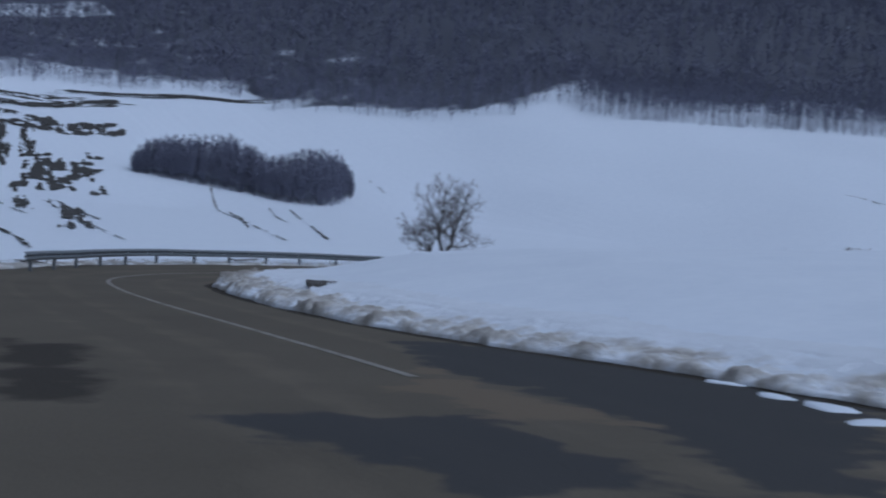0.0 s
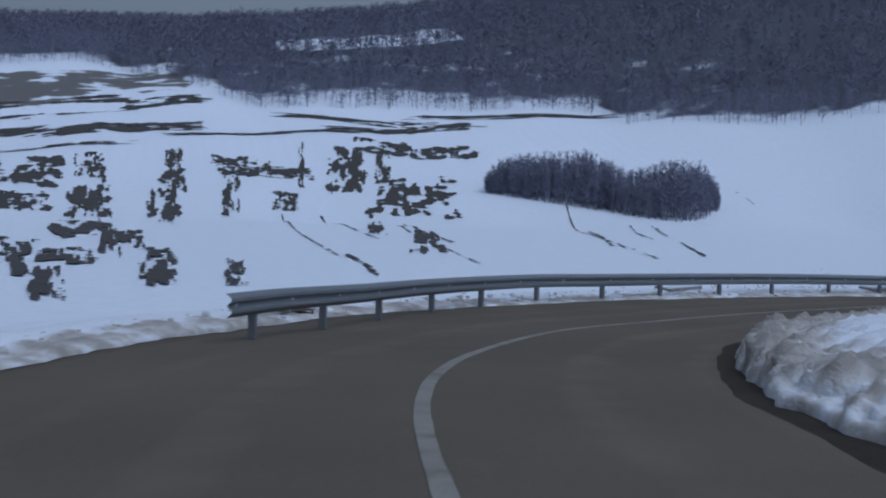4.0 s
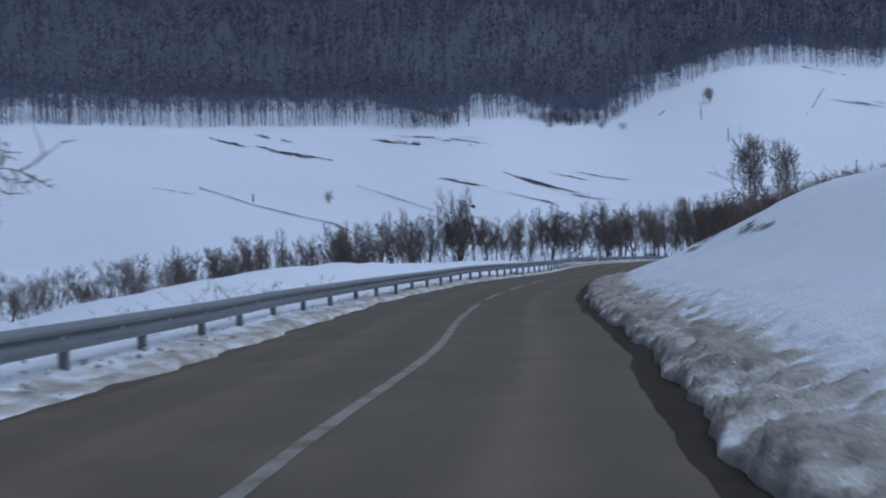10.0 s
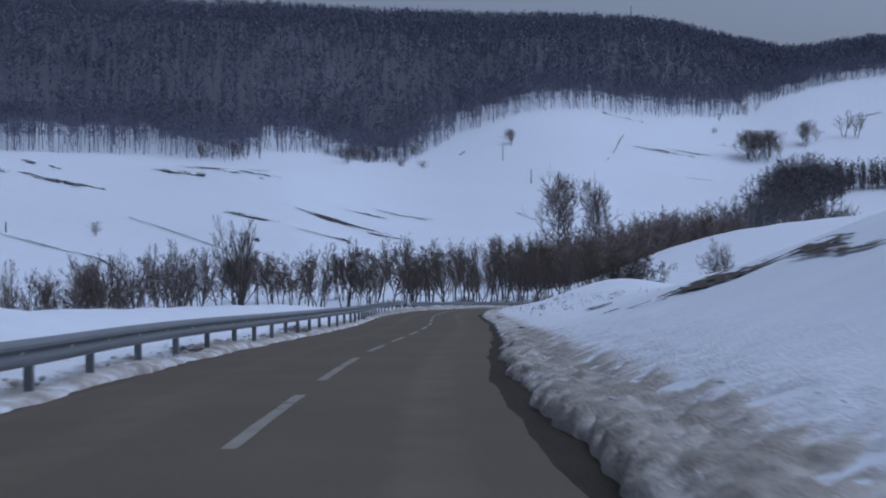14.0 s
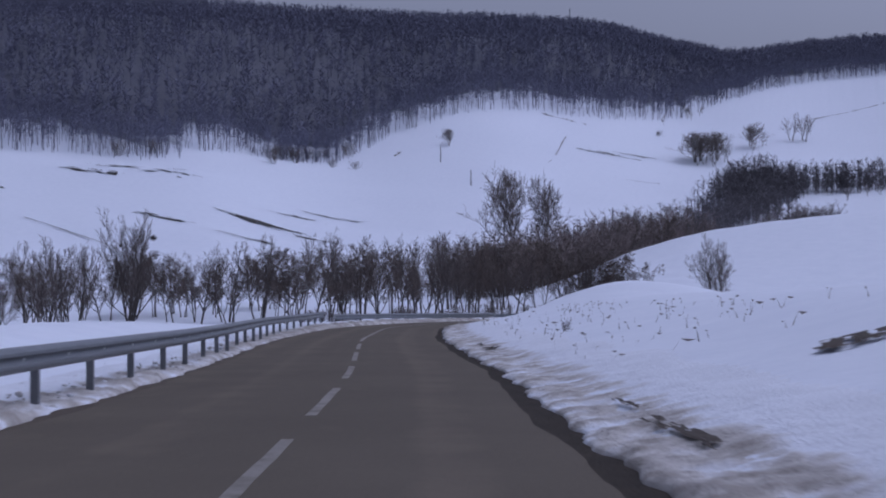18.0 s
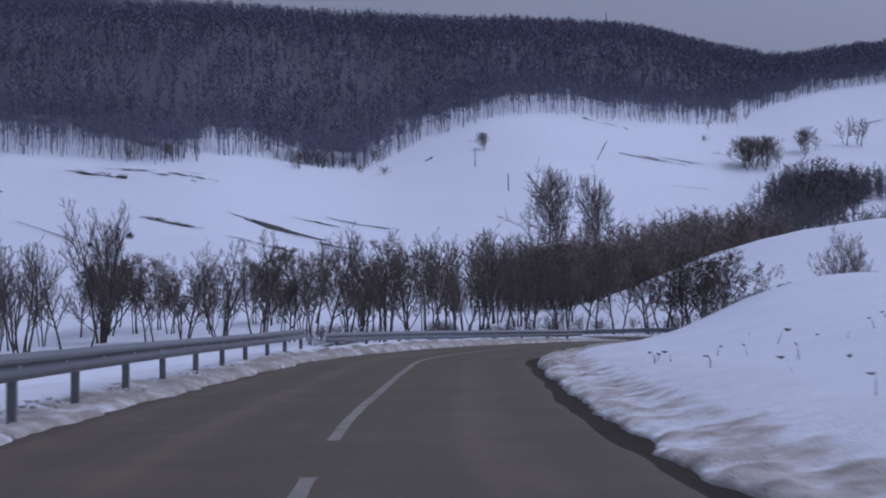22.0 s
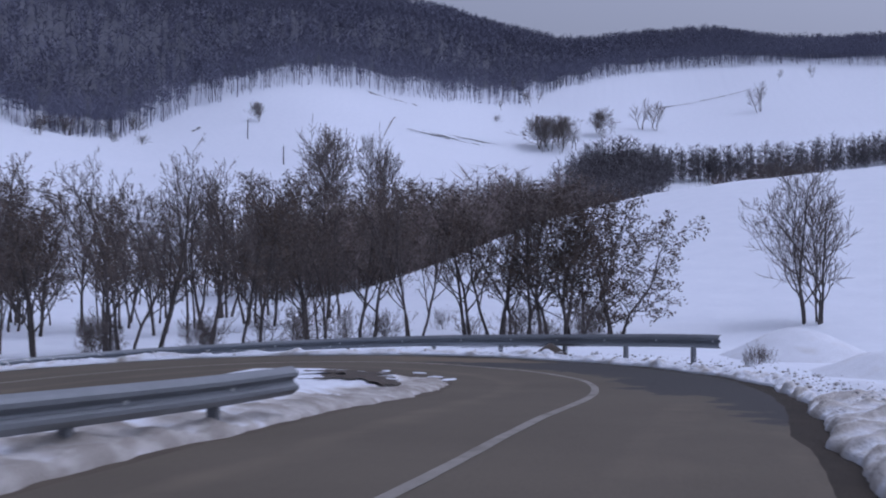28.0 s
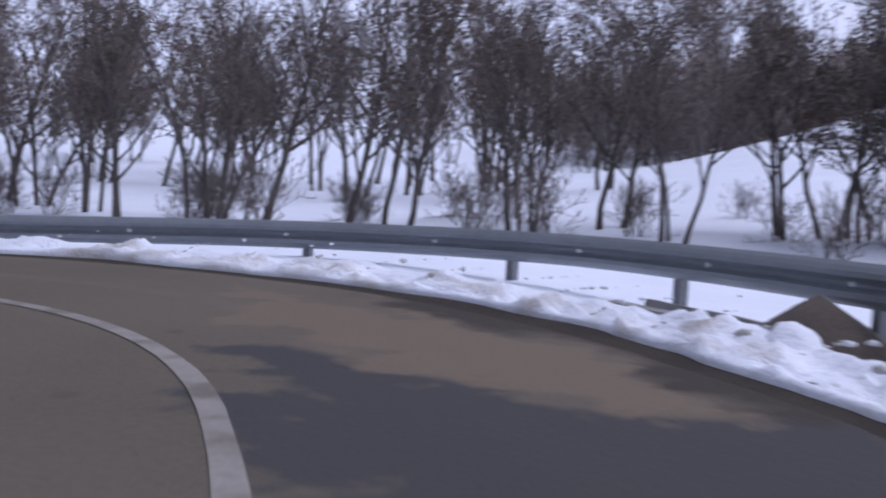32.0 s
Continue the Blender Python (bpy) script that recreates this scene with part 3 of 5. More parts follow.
def snow_ridge(name, side, a, b, height, width, seed, label, step=0.11, cols=30, lip=0.35, rough=0.85, soil=0.55, reach=0.45):
    """A lumpy ridge from the road's edge out to the field: a rounded lip, a crumbled top, then smooth snow."""
    s = np.arange(a, b, step)
    h = height(s)
    coat = soil(s) if callable(soil) else soil + 0 * s
    foot = jag(s, 5.3, seed, 0.08) + np.array([noise.fractal((q * 1.1, seed, 0.5), 0.8, 2.1, 3) for q in s]) * 0.07
    ii = np.clip(s / 0.5, 0, len(ARC) - 1.001)
    k, f = ii.astype(int), ii % 1
    c = LINE[k] * (1 - f)[:, None] + LINE[k + 1] * f[:, None]
    n = NORMAL[k] * (1 - f)[:, None] + NORMAL[k + 1] * f[:, None]
    w = LEFT if side > 0 else RIGHT
    w = w[k] * (1 - f) + w[k + 1] * f
    zr = ROAD_Z[k] * (1 - f) + ROAD_Z[k + 1] * f
    tall = np.clip(h / 0.4, 0.3, 1.2) * (rough(s) if callable(rough) else rough)
    verts, dirt = [], []
    for u in np.linspace(0, 1, cols) ** 1.4:
        x = u * width
        rise = 0.82 * math.sqrt(1 - (1 - min(x / lip, 1)) ** 2) + 0.18 * smooth01(x / 1.3)
        p = c + n * (side * (w - 0.1 + foot * (1 - u) + x))[:, None]
        z = zr - 0.03 + h * rise
        at = [(px, py, pz) for (px, py), pz in zip(p, z)]
        lump = np.array([noise.fractal((px * 1.7, py * 1.7, pz * 1.7 + seed), 0.7, 2.2, 6) for px, py, pz in at])
        fine = np.array([0.13 * (0.45 - noise.voronoi((px * 3.9, py * 3.9, pz * 3.9))[0][0]) + 0.12 * (0.45 - noise.voronoi((px * 9.0, py * 9.0, pz * 9.0))[0][0]) for px, py, pz in at])
        crumbled = smooth01(x / 0.12) * (1 - smooth01((u - reach) / 0.25))
        push = (fine + 0.1 * lump) * tall * crumbled
        steep = 1 - min(x / lip, 1)
        p = p - n * (side * push * steep * 1.2)[:, None]
        z = z + push * (1 - 0.5 * steep) + 0.3 * h * lump * crumbled
        g = land(p[:, 0], p[:, 1]) + 0.03
        z = z + np.maximum(g + push - z, 0) * smooth01((x - 0.2) / 0.9)
        v = smooth01((u - 0.55) / 0.45)
        z = np.maximum(z * (1 - v) + (g + 0.01 - 0.06 * v) * v, g - 0.06 * v) if u > 0.55 else z
        verts.append(np.c_[p, z])
        soiled = 1 - smooth01((u - reach * 0.55) / 0.3)
        # Dirt fades outward; the hollows between lumps are coloured darker as well.
        dirt.append(coat * soiled - 0.45 * (1 - soiled) + (0.25 + 0.3 * soiled) * lump - 1.6 * fine * soiled)
    m = cols
    BANKS.append((s, np.stack(verts, 1), np.stack(dirt, 1)))
    v = np.stack(verts, 1).reshape(-1, 3)
    c = (np.arange(len(s) - 1)[:, None] * m + np.arange(m - 1)[None]).ravel()
    me = mesh_of(name, v, np.stack([c, c + 1, c + 1 + m, c + m], 1), BANK_SNOW, True)
    painted(me, "dirt", np.stack(dirt, 1).ravel())
    return tagged(new(name, me), label, "snow bank", "ploughed snow along the road", "structure")


ridge_h = lambda s: np.interp(s, ARC, RIDGE)  # noqa: E731
snow_ridge("snow_bank", -1, arc_at(-44, -1), arc_at(168, 124), ridge_h, 2.9, 3, "ploughed ridge of dirty lumpy snow along the road", step=0.06, cols=44, reach=0.5, rough=lambda s: np.interp(s, [190, 215], [0.85, 0.5]), soil=lambda s: np.interp(s, [80, 92, 120, 150, 185, 205], [0.35, 0.62, 0.66, 0.74, 0.68, 0.4]))
snow_ridge("snow_bank", -1, arc_at(168, 124), arc_at(150, 149), lambda s: 0.11 + 0 * s, 1.1, 5, "thin broken rim of old snow below the guardrail", step=0.07, lip=0.14, soil=0.1, rough=2.4, reach=0.6)
snow_ridge("snow_bank", 1, arc_at(-44, -1), arc_at(112, 119.3), lambda s: np.interp(s, [95, 105, 125, 140], [0.12, 0.05, 0.05, 0.12]) + 0.04 * np.sin(s * 0.7), 1.7, 7, "thin strip of old snow beside the earth shoulder", rough=0.7, lip=0.25, soil=0.5, reach=0.6)
snow_ridge("snow_bank", 1, arc_at(112, 119.4), arc_at(175, 124.8), lambda s: np.interp(s, [arc_at(112, 119.4), arc_at(126, 123.9), arc_at(145, 126.2), arc_at(160, 124.6), arc_at(175, 124.8)], [0.1, 0.18, 0.24, 0.16, 0.08]), 2.4, 9,
           "ploughed snow heaped in front of the guardrail", rough=0.6, soil=0.7)

# ---- guardrails ----
W_PROFILE = [(0.0, 0.44), (0.045, 0.47), (0.08, 0.505), (0.08, 0.545), (0.03, 0.58), (0.02, 0.6), (0.03, 0.62), (0.08, 0.655), (0.08, 0.695), (0.045, 0.73), (0.0, 0.76)]


def box(sx, sy, sz, bevel=0.006):
    bm = bmesh.new()
    bmesh.ops.create_cube(bm, size=1.0)
    bmesh.ops.scale(bm, vec=(sx, sy, sz), verts=bm.verts)
    bmesh.ops.bevel(bm, geom=bm.edges[:], offset=bevel, segments=1, affect="EDGES")
    return bm


def channel_post():
    """A C-shaped steel post, open to the back."""
    w, d, t = 0.045, 0.1, 0.006
    prof = [(-w, -d / 2), (w, -d / 2), (w, -d / 2 + 0.02), (w - t, -d / 2 + 0.02), (w - t, -d / 2 + t), (-w + t, -d / 2 + t), (-w + t, d / 2 - t), (w - t, d / 2 - t), (w - t, d / 2 - 0.02), (w, d / 2 - 0.02), (w, d / 2), (-w, d / 2)]
    v = [(x, y, z) for z in (-0.5, 0.7) for x, y in prof]
    n = len(prof)
    f = [(i, (i + 1) % n, n + (i + 1) % n, n + i) for i in range(n)] + [tuple(range(n, 2 * n))]
    return mesh_of("post", v, f, POST)


POST_MESH = channel_post()
bm = box(0.03, 0.06, 0.04, 0.008)
BOLT_MESH = bpy.data.meshes.new("bolt")
bm.to_mesh(BOLT_MESH)
BOLT_MESH.materials.append(BOLT)


def guardrail(points, label, facing=-1, spacing=2.65, drop=(0.0, 0.0)):
    """A W-beam rail on posts along a line of places; the beam's ribs face the road, to the right (facing -1) or left (+1) of the line's direction."""
    p = spline([(x, y, 0) for x, y in points], 0.25)[:, :2]
    z = np.array([ROAD_Z[((LINE - q) ** 2).sum(1).argmin()] for q in p]) - np.interp(np.arange(len(p)), np.linspace(0, len(p) - 1, len(drop)), drop)
    z = np.convolve(np.pad(z, 10, "edge"), np.ones(21) / 21, "valid")
    t = np.gradient(p, axis=0)
    t = t / np.linalg.norm(t, axis=1)[:, None]
    n = np.stack([-t[:, 1], t[:, 0]], 1) * facing
    rail = base("guardrail", p[0, 0], p[0, 1], z[0])
    tagged(rail, label, "guardrail", "guardrails of the road")
    inverse = rail.matrix_world.inverted()
    m = len(W_PROFILE)
    seg = 16
    for a in range(0, len(p) - 1, seg):
        b = min(a + seg, len(p) - 1)
        v, f = [], []
        lap = 0.004 if (a // seg) % 2 else 0.0
        for i in range(a, b + 1):
            for o, h in W_PROFILE:
                v.append((p[i, 0] + n[i, 0] * (o + 0.06 + lap) - p[0, 0], p[i, 1] + n[i, 1] * (o + 0.06 + lap) - p[0, 1], z[i] + h - z[0]))
        c = len(v)
        for i in range(a, b + 1):
            for o, h in W_PROFILE:
                v.append((p[i, 0] + n[i, 0] * (o + 0.056 + lap) - p[0, 0], p[i, 1] + n[i, 1] * (o + 0.056 + lap) - p[0, 1], z[i] + h - z[0]))
        for i in range(b - a):
            for j in range(m - 1):
                q = i * m + j
                f.append((q, q + 1, q + 1 + m, q + m))
                f.append((c + q + m, c + q + m + 1, c + q + 1, c + q))
            for j in (0, m - 1):
                q = i * m + j
                f.append((q, q + m, c + q + m, c + q))
        beam = under("beam", mesh_of("beam", v, f, STEEL, False), rail, "galvanised corrugated steel beam")
        for i in (a + 1, min(a + 9, b)):
            bolt = under("bolt", BOLT_MESH, beam, "bright bolt head")
            bolt.matrix_local = pose(p[i, 0] + n[i, 0] * 0.083 - p[0, 0], p[i, 1] + n[i, 1] * 0.083 - p[0, 1], z[i] + 0.6 - z[0], 0, 0, math.degrees(math.atan2(n[i, 1], n[i, 0])))
    for i in np.round(np.arange(0.9, len(p) * 0.25 - 0.3, spacing) / 0.25).astype(int):
        ob = under("post", POST_MESH, rail)
        ob.matrix_local = pose(p[i, 0] - p[0, 0], p[i, 1] - p[0, 1], z[i] - z[0], 0, 0, math.degrees(math.atan2(t[i, 1], t[i, 0])))
    return rail


guardrail([(-24.0, 33), (-23.3, 38), (-22.5, 43), (-21.7, 48), (-20.9, 53), (-20.2, 56.6), (-19.75, 58.7)], "grey steel guardrail ending at the bend", drop=(0.08, 0.08))
guardrail([(-17.2, 61.8), (-15.2, 65.7), (-12.7, 70.2), (-9.65, 74.25), (-7.4, 76.0), (-5.0, 77.75), (-2.8, 79.25), (0.2, 81.05), (2.2, 82.1), (4.6, 83.2), (7.3, 84.45), (12, 86.6), (22.5, 91.3), (30, 94.75), (41.0, 98.9), (50.0, 102.05), (55.8, 104.2), (64, 106.9), (76.4, 111.05),
           (89, 115.1), (97, 117.9), (105, 120.85), (112, 123.35), (119, 125.75), (126, 127.9), (137.0, 130.9)], "long grey steel guardrail beside the road", spacing=2.85, drop=(0.1, 0.13, 0.13, 0.08, -0.05, -0.08, -0.05))
guardrail([(139.4, 131.2), (145, 130.8), (151, 129.7), (157, 128.2), (162.9, 127.15)], "grey steel guardrail standing behind ploughed snow", drop=(0.12, 0.22, 0.2))
guardrail([(179.35, 121.1), (181.6, 123.0), (183.6, 124.75), (185.5, 126.6), (186.9, 128.75), (187.3, 131.8), (186.4, 135.0), (184.6, 138.8), (180.4, 142.4), (172, 147), (160, 151.5), (140, 158)],
          "grey steel guardrail round the outside of the hairpin", facing=1, spacing=2.6, drop=(0.03, 0.36, 0.62, 0.7, 0.75, 0.75, 0.75))

# ---- bare trees ----


def tube(acc, pts, radii, sides):
    """Adds a tapered tube through points to a pair of lists of places and faces."""
    v, f = acc
    first = len(v)
    for i, p in enumerate(pts):
        d = (pts[min(i + 1, len(pts) - 1)] - pts[max(i - 1, 0)]).normalized()
        a = d.orthogonal().normalized()
        b = d.cross(a)
        for j in range(sides):
            g = 6.2832 * j / sides
            v.append(p + (a * math.cos(g) + b * math.sin(g)) * radii[i])
    for i in range(len(pts) - 1):
        for j in range(sides):
            q, w = first + i * sides + j, first + i * sides + (j + 1) % sides
            f.append((q, w, w + sides, q + sides))


def grow_tree(seed, height, stems=1, children=(7, 6, 5, 4), open_angle=45, rise=0.12, first_limb=0.25, girth=0.16, wob=0.18, leaves=0, lean=0.1, shrink=0.62, finest=0.014, limbs=(), spread=0.25, leaf_size=0.05):
    """The meshes of a bare tree: trunk with limbs, crown of twigs, and dry leaves or pods if any. limbs: given lines (places, radius at root and tip) instead of stems."""
    rnd = random.Random(seed)
    thick, thin, leaf = ([], []), ([], []), ([], [])
    up = Vector((0, 0, 1))

    def tuft(at):
        for _ in range(leaves if rnd.random() < 0.8 else 0):
            c = at + Vector((rnd.gauss(0, 0.1), rnd.gauss(0, 0.1), rnd.gauss(-0.05, 0.1)))
            a = Vector((rnd.gauss(0, 1), rnd.gauss(0, 1), rnd.gauss(0, 1))).normalized() * rnd.uniform(0.6, 1.4) * leaf_size
            b = a.orthogonal().normalized() * rnd.uniform(0.4, 0.9) * leaf_size
            q = len(leaf[0])
            leaf[0].extend([c - a, c + b, c + a, c - b])
            leaf[1].append((q, q + 1, q + 2, q + 3))

    def branch_out(pts, radius, tip, length, level, from_t):
        n, k, spin = len(pts) - 1, children[level], rnd.uniform(0, 6.28)
        for j in range(k):
            t = min(from_t + (1 - from_t) * (j + rnd.uniform(0.2, 1.0)) / k, 0.98)
            i = min(int(t * n), n - 1)
            at, along_ = pts[i].lerp(pts[i + 1], t * n - i), (pts[i + 1] - pts[i]).normalized()
            spin += 2.4 + rnd.gauss(0, 0.4)
            side = along_.orthogonal().normalized()
            side = side * math.cos(spin) + along_.cross(side) * math.sin(spin)
            ang = radians(rnd.gauss(open_angle, 9) * (1.1 - 0.35 * t))
            r0 = radius * (1 - (1 - tip) * t) * rnd.uniform(0.5, 0.7)
            grow(at, along_ * math.cos(ang) + side * math.sin(ang), length * shrink * rnd.uniform(0.7, 1.25) * (1.15 - 0.45 * t), max(r0, finest * (1.5 if level == 2 else 1.0)), level + 1)

    def grow(p, d, length, radius, level):
        n = (7, 5, 4, 3, 2)[level]
        pts, dd = [p], d
        for i in range(n):
            dd = (dd + Vector((rnd.gauss(0, wob), rnd.gauss(0, wob), rnd.gauss(0, wob))) + up * rise * (0.3 if level == 0 else 1)).normalized()
            pts.append(pts[-1] + dd * length / n)
        tip = 0.35 if level < 3 else 0.3
        radii = [radius * (1 - (1 - tip) * i / n) for i in range(n + 1)]
        if level == 0:
            radii[0] *= 1.35
        tube(thick if level < 2 else thin, pts, radii, (7, 5, 4, 3, 3)[level])
        if level >= len(children):
            tuft(pts[-1])
            return
        branch_out(pts, radius, tip, length, level, first_limb if level == 0 else 0.25)

    for places, r0, r1, from_t in limbs:
        pts = [Vector(q) for q in places]
        tube(thick, pts, [r0 + (r1 - r0) * i / (len(pts) - 1) for i in range(len(pts))], 9)
        if from_t < 1:
            branch_out(pts, r0, r1 / r0, height, 0, from_t)
    for s in range(0 if limbs else stems):
        a = 6.28 * s / max(stems, 1) + rnd.uniform(0, 1)
        off = 0.0 if stems == 1 else spread
        tilt = lean if stems == 1 else rnd.uniform(0.03, 0.16)
        d = Vector((math.cos(a) * tilt, math.sin(a) * tilt, 1)).normalized()
        grow(Vector((math.cos(a) * off, math.sin(a) * off, -0.3)), d, height * rnd.uniform(0.66, 0.85), girth * rnd.uniform(0.75, 1.1), 0)
    out = [("trunk", mesh_of("trunk", *thick, BARK, True), "dark bark"), ("crown", mesh_of("crown", *thin, TWIG, False), "fine bare twigs")]
    if leaf[1]:
        out.append(("dry_leaves", mesh_of("dry_leaves", *leaf, DRY, False), "withered brown leaves and pods"))
    return out


def plant(name, parts, label, category, group, x, y, turn, size, sink=0.0, wide=1.0):
    ob = base(name, x, y, ground_z(x, y) - sink, turn)
    ob.scale = (size * wide, size * wide, size)
    tagged(ob, label, category, group)
    for part_name, me, part_label in parts:
        under(part_name, me, ob, part_label)
    return ob


# the walnut's main limbs, from the foot to where they fork out
WALNUT = [([(0.02, 0, -0.4), (0.0, 0.02, 0.1), (-0.02, 0, 0.7), (0.03, 0, 1.28)], 0.19, 0.14, 1.0),
          ([(0.02, 0, 1.22), (-0.1, -0.05, 1.6), (-0.25, -0.05, 2.05), (-0.36, 0.05, 2.5), (-0.62, 0.15, 3.1), (-0.95, 0.2, 3.9), (-1.4, 0.3, 4.7)], 0.125, 0.03, 0.25),
          ([(0.03, 0, 1.24), (0.3, 0.1, 1.45), (0.52, 0.12, 1.75), (0.6, 0.1, 2.3), (0.8, 0.0, 2.9), (1.05, -0.1, 3.6), (1.35, -0.15, 4.4), (1.5, -0.2, 5.0)], 0.115, 0.028, 0.28),
          ([(-0.02, 0, 0.62), (-0.35, 0.1, 0.74), (-0.8, 0.25, 1.1), (-1.25, 0.35, 1.5), (-1.7, 0.5, 1.75), (-2.3, 0.6, 1.85)], 0.085, 0.022, 0.2),
          ([(-0.25, -0.05, 2.05), (-0.1, -0.4, 2.6), (0.1, -0.7, 3.3), (0.2, -0.9, 4.2), (0.25, -1.1, 5.1)], 0.085, 0.025, 0.15),
          ([(0.52, 0.12, 1.75), (0.35, 0.6, 2.3), (0.3, 1.0, 3.0), (0.35, 1.3, 3.9), (0.2, 1.6, 4.6)], 0.08, 0.025, 0.15),
          ([(0.45, 0.1, 1.65), (0.85, 0.05, 1.62), (1.25, -0.05, 1.68), (1.6, -0.1, 1.8)], 0.05, 0.015, 0.2),
          ([(-0.8, 0.25, 1.1), (-0.95, -0.1, 1.6), (-1.3, -0.35, 2.2), (-1.7, -0.5, 2.9)], 0.05, 0.016, 0.1)]
plant("walnut_tree", grow_tree(14, 2.7, 1, (10, 6, 5, 3), 52, 0.02, 0.3, 0.2, 0.2, shrink=0.54, finest=0.0065, limbs=WALNUT), "lone bare walnut tree with dark forked trunk behind the guardrail", "tree", "", 12.0, 87.5, -46, 1.0, 0.3, 1.0)

KINDS = {
    "locust": grow_tree(21, 8.6, 2, (14, 6, 5), 46, 0.1, 0.24, 0.095, 0.1, leaves=5, shrink=0.42, spread=0.3, finest=0.012, leaf_size=0.055),
    "locust_b": grow_tree(22, 8.6, 3, (11, 6, 5), 44, 0.11, 0.24, 0.08, 0.11, leaves=5, shrink=0.4, spread=0.5, finest=0.012, leaf_size=0.055),
    "locust_c": grow_tree(30, 9.0, 3, (15, 6, 5), 54, 0.04, 0.1, 0.065, 0.13, leaves=4, shrink=0.38, spread=0.35, finest=0.01, leaf_size=0.062),
    "alder": grow_tree(23, 9.4, 1, (17, 7, 4), 48, 0.13, 0.26, 0.1, 0.09, leaves=1, shrink=0.4, finest=0.012, leaf_size=0.045),
    "alder_b": grow_tree(24, 9.4, 3, (9, 6, 5), 38, 0.13, 0.3, 0.08, 0.1, leaves=1, shrink=0.38, spread=0.35, finest=0.012, leaf_size=0.045),
    "poplar": grow_tree(25, 13.0, 4, (12, 8, 5), 40, 0.16, 0.12, 0.15, 0.09, shrink=0.46, finest=0.018),
    "shrub": grow_tree(26, 3.2, 9, (6, 4, 3), 36, 0.1, 0.1, 0.026, 0.2, finest=0.009, shrink=0.5, spread=0.3),
    "thorn": grow_tree(28, 6.6, 5, (9, 6, 5), 46, 0.1, 0.12, 0.05, 0.15, leaves=1, finest=0.013, shrink=0.45, spread=0.8, leaf_size=0.05),
    "round": grow_tree(27, 12.0, 2, (16, 8, 6), 52, 0.12, 0.15, 0.2, 0.14, finest=0.03, shrink=0.56),
    "vase": grow_tree(29, 8.6, 5, (11, 7, 6), 48, 0.14, 0.15, 0.08, 0.12, finest=0.011, shrink=0.47, spread=0.45),
}
LABELS = {"locust": "bare locust tree with withered pods on a snowy bank", "locust_b": "bare twin-stemmed locust tree with brown pods", "locust_c": "bushy locust tree hung with withered brown leaves", "alder": "slender bare alder by the stream",
          "alder_b": "bare multi-stemmed alder by the stream", "poplar": "tall bare poplar with upright limbs", "shrub": "low bare shrub in the snow", "vase": "bare multi-stemmed tree spreading from its foot", "thorn": "bushy bare thorn tree with many stems by the stream", "round": "large bare broad-crowned tree on the slope"}
TREES = {}


def put_tree(kind, x, y, turn, size, group, wide=1.0, sink=0.05):
    m = pose(x, y, ground_z(x, y) - sink, 0, 0, turn)
    if kind not in TREES:
        name = "shrub" if kind == "shrub" else kind.split("_")[0] + "_tree" if kind != "round" else "broad_tree"
        TREES[kind] = plant(name, KINDS[kind], LABELS[kind], "shrub" if kind == "shrub" else "tree", group, x, y, turn, size, sink, wide)
        return TREES[kind]
    ob = copy_thing(TREES[kind], m)
    ob.scale = (size * wide, size * wide, size)
    ob["group"] = group
    return ob


rt = random.Random(5)
for i, (x, y, size, kind) in enumerate([(210.4, 131.0, 0.95, "locust"), (210.9, 129.6, 0.85, "alder_b"), (210.5, 128.5, 0.8, "locust_b"), (209.8, 127.6, 0.9, "locust"), (209.9, 126.5, 0.95, "locust_b"), (209.7, 125.6, 0.85, "locust_c"), (209.6, 123.9, 0.9, "locust_c"), (211.2, 136.2, 1.0, "locust"), (208.6, 137.7, 0.75, "alder_b"), (209.2, 138.7, 0.9, "locust")]):
    put_tree(kind, x, y, 40 * i, size, "trees along the stream", wide=1.15)
# the front row of trees past the hairpin, from the shrubs on its right to the poplar
ROW = [("alder_b", 207.5, 133.2, 0.75),
       ("locust", 205.5, 140.5, 0.95), ("alder", 207.0, 143.0, 0.9), ("locust_b", 205.0, 146.5, 0.98), ("alder", 205.6, 145.0, 1.0), ("alder", 209.0, 149.0, 1.0), ("locust", 207.5, 152.0, 1.0),
       ("alder_b", 210.0, 155.5, 1.0), ("locust_b", 211.0, 159.0, 0.95), ("alder", 213.0, 162.5, 1.05), ("locust", 214.0, 166.5, 0.95), ("alder_b", 215.0, 170.5, 1.05), ("locust_b", 216.0, 175.0, 0.9),
       ("alder_b", 220.0, 177.5, 1.0), ("locust", 221.5, 173.0, 1.0), ("alder", 216.5, 179.5, 0.95), ("locust_b", 220.5, 182.0, 0.95), ("locust", 217.0, 184.0, 0.9), ("poplar", 217.5, 190.2, 0.9), ("alder_b", 214.0, 195.0, 0.8), ("alder", 208.0, 200.0, 0.75), ("locust_b", 202.0, 205.5, 0.7)]
for kind, x, y, size in ROW:
    put_tree(kind, x, y, rt.uniform(0, 360), size * (1.22 if y > 150 else 1.1), "trees along the stream", sink=0.5 if y > 150 else 0.05)
poplar = TREES["poplar"]


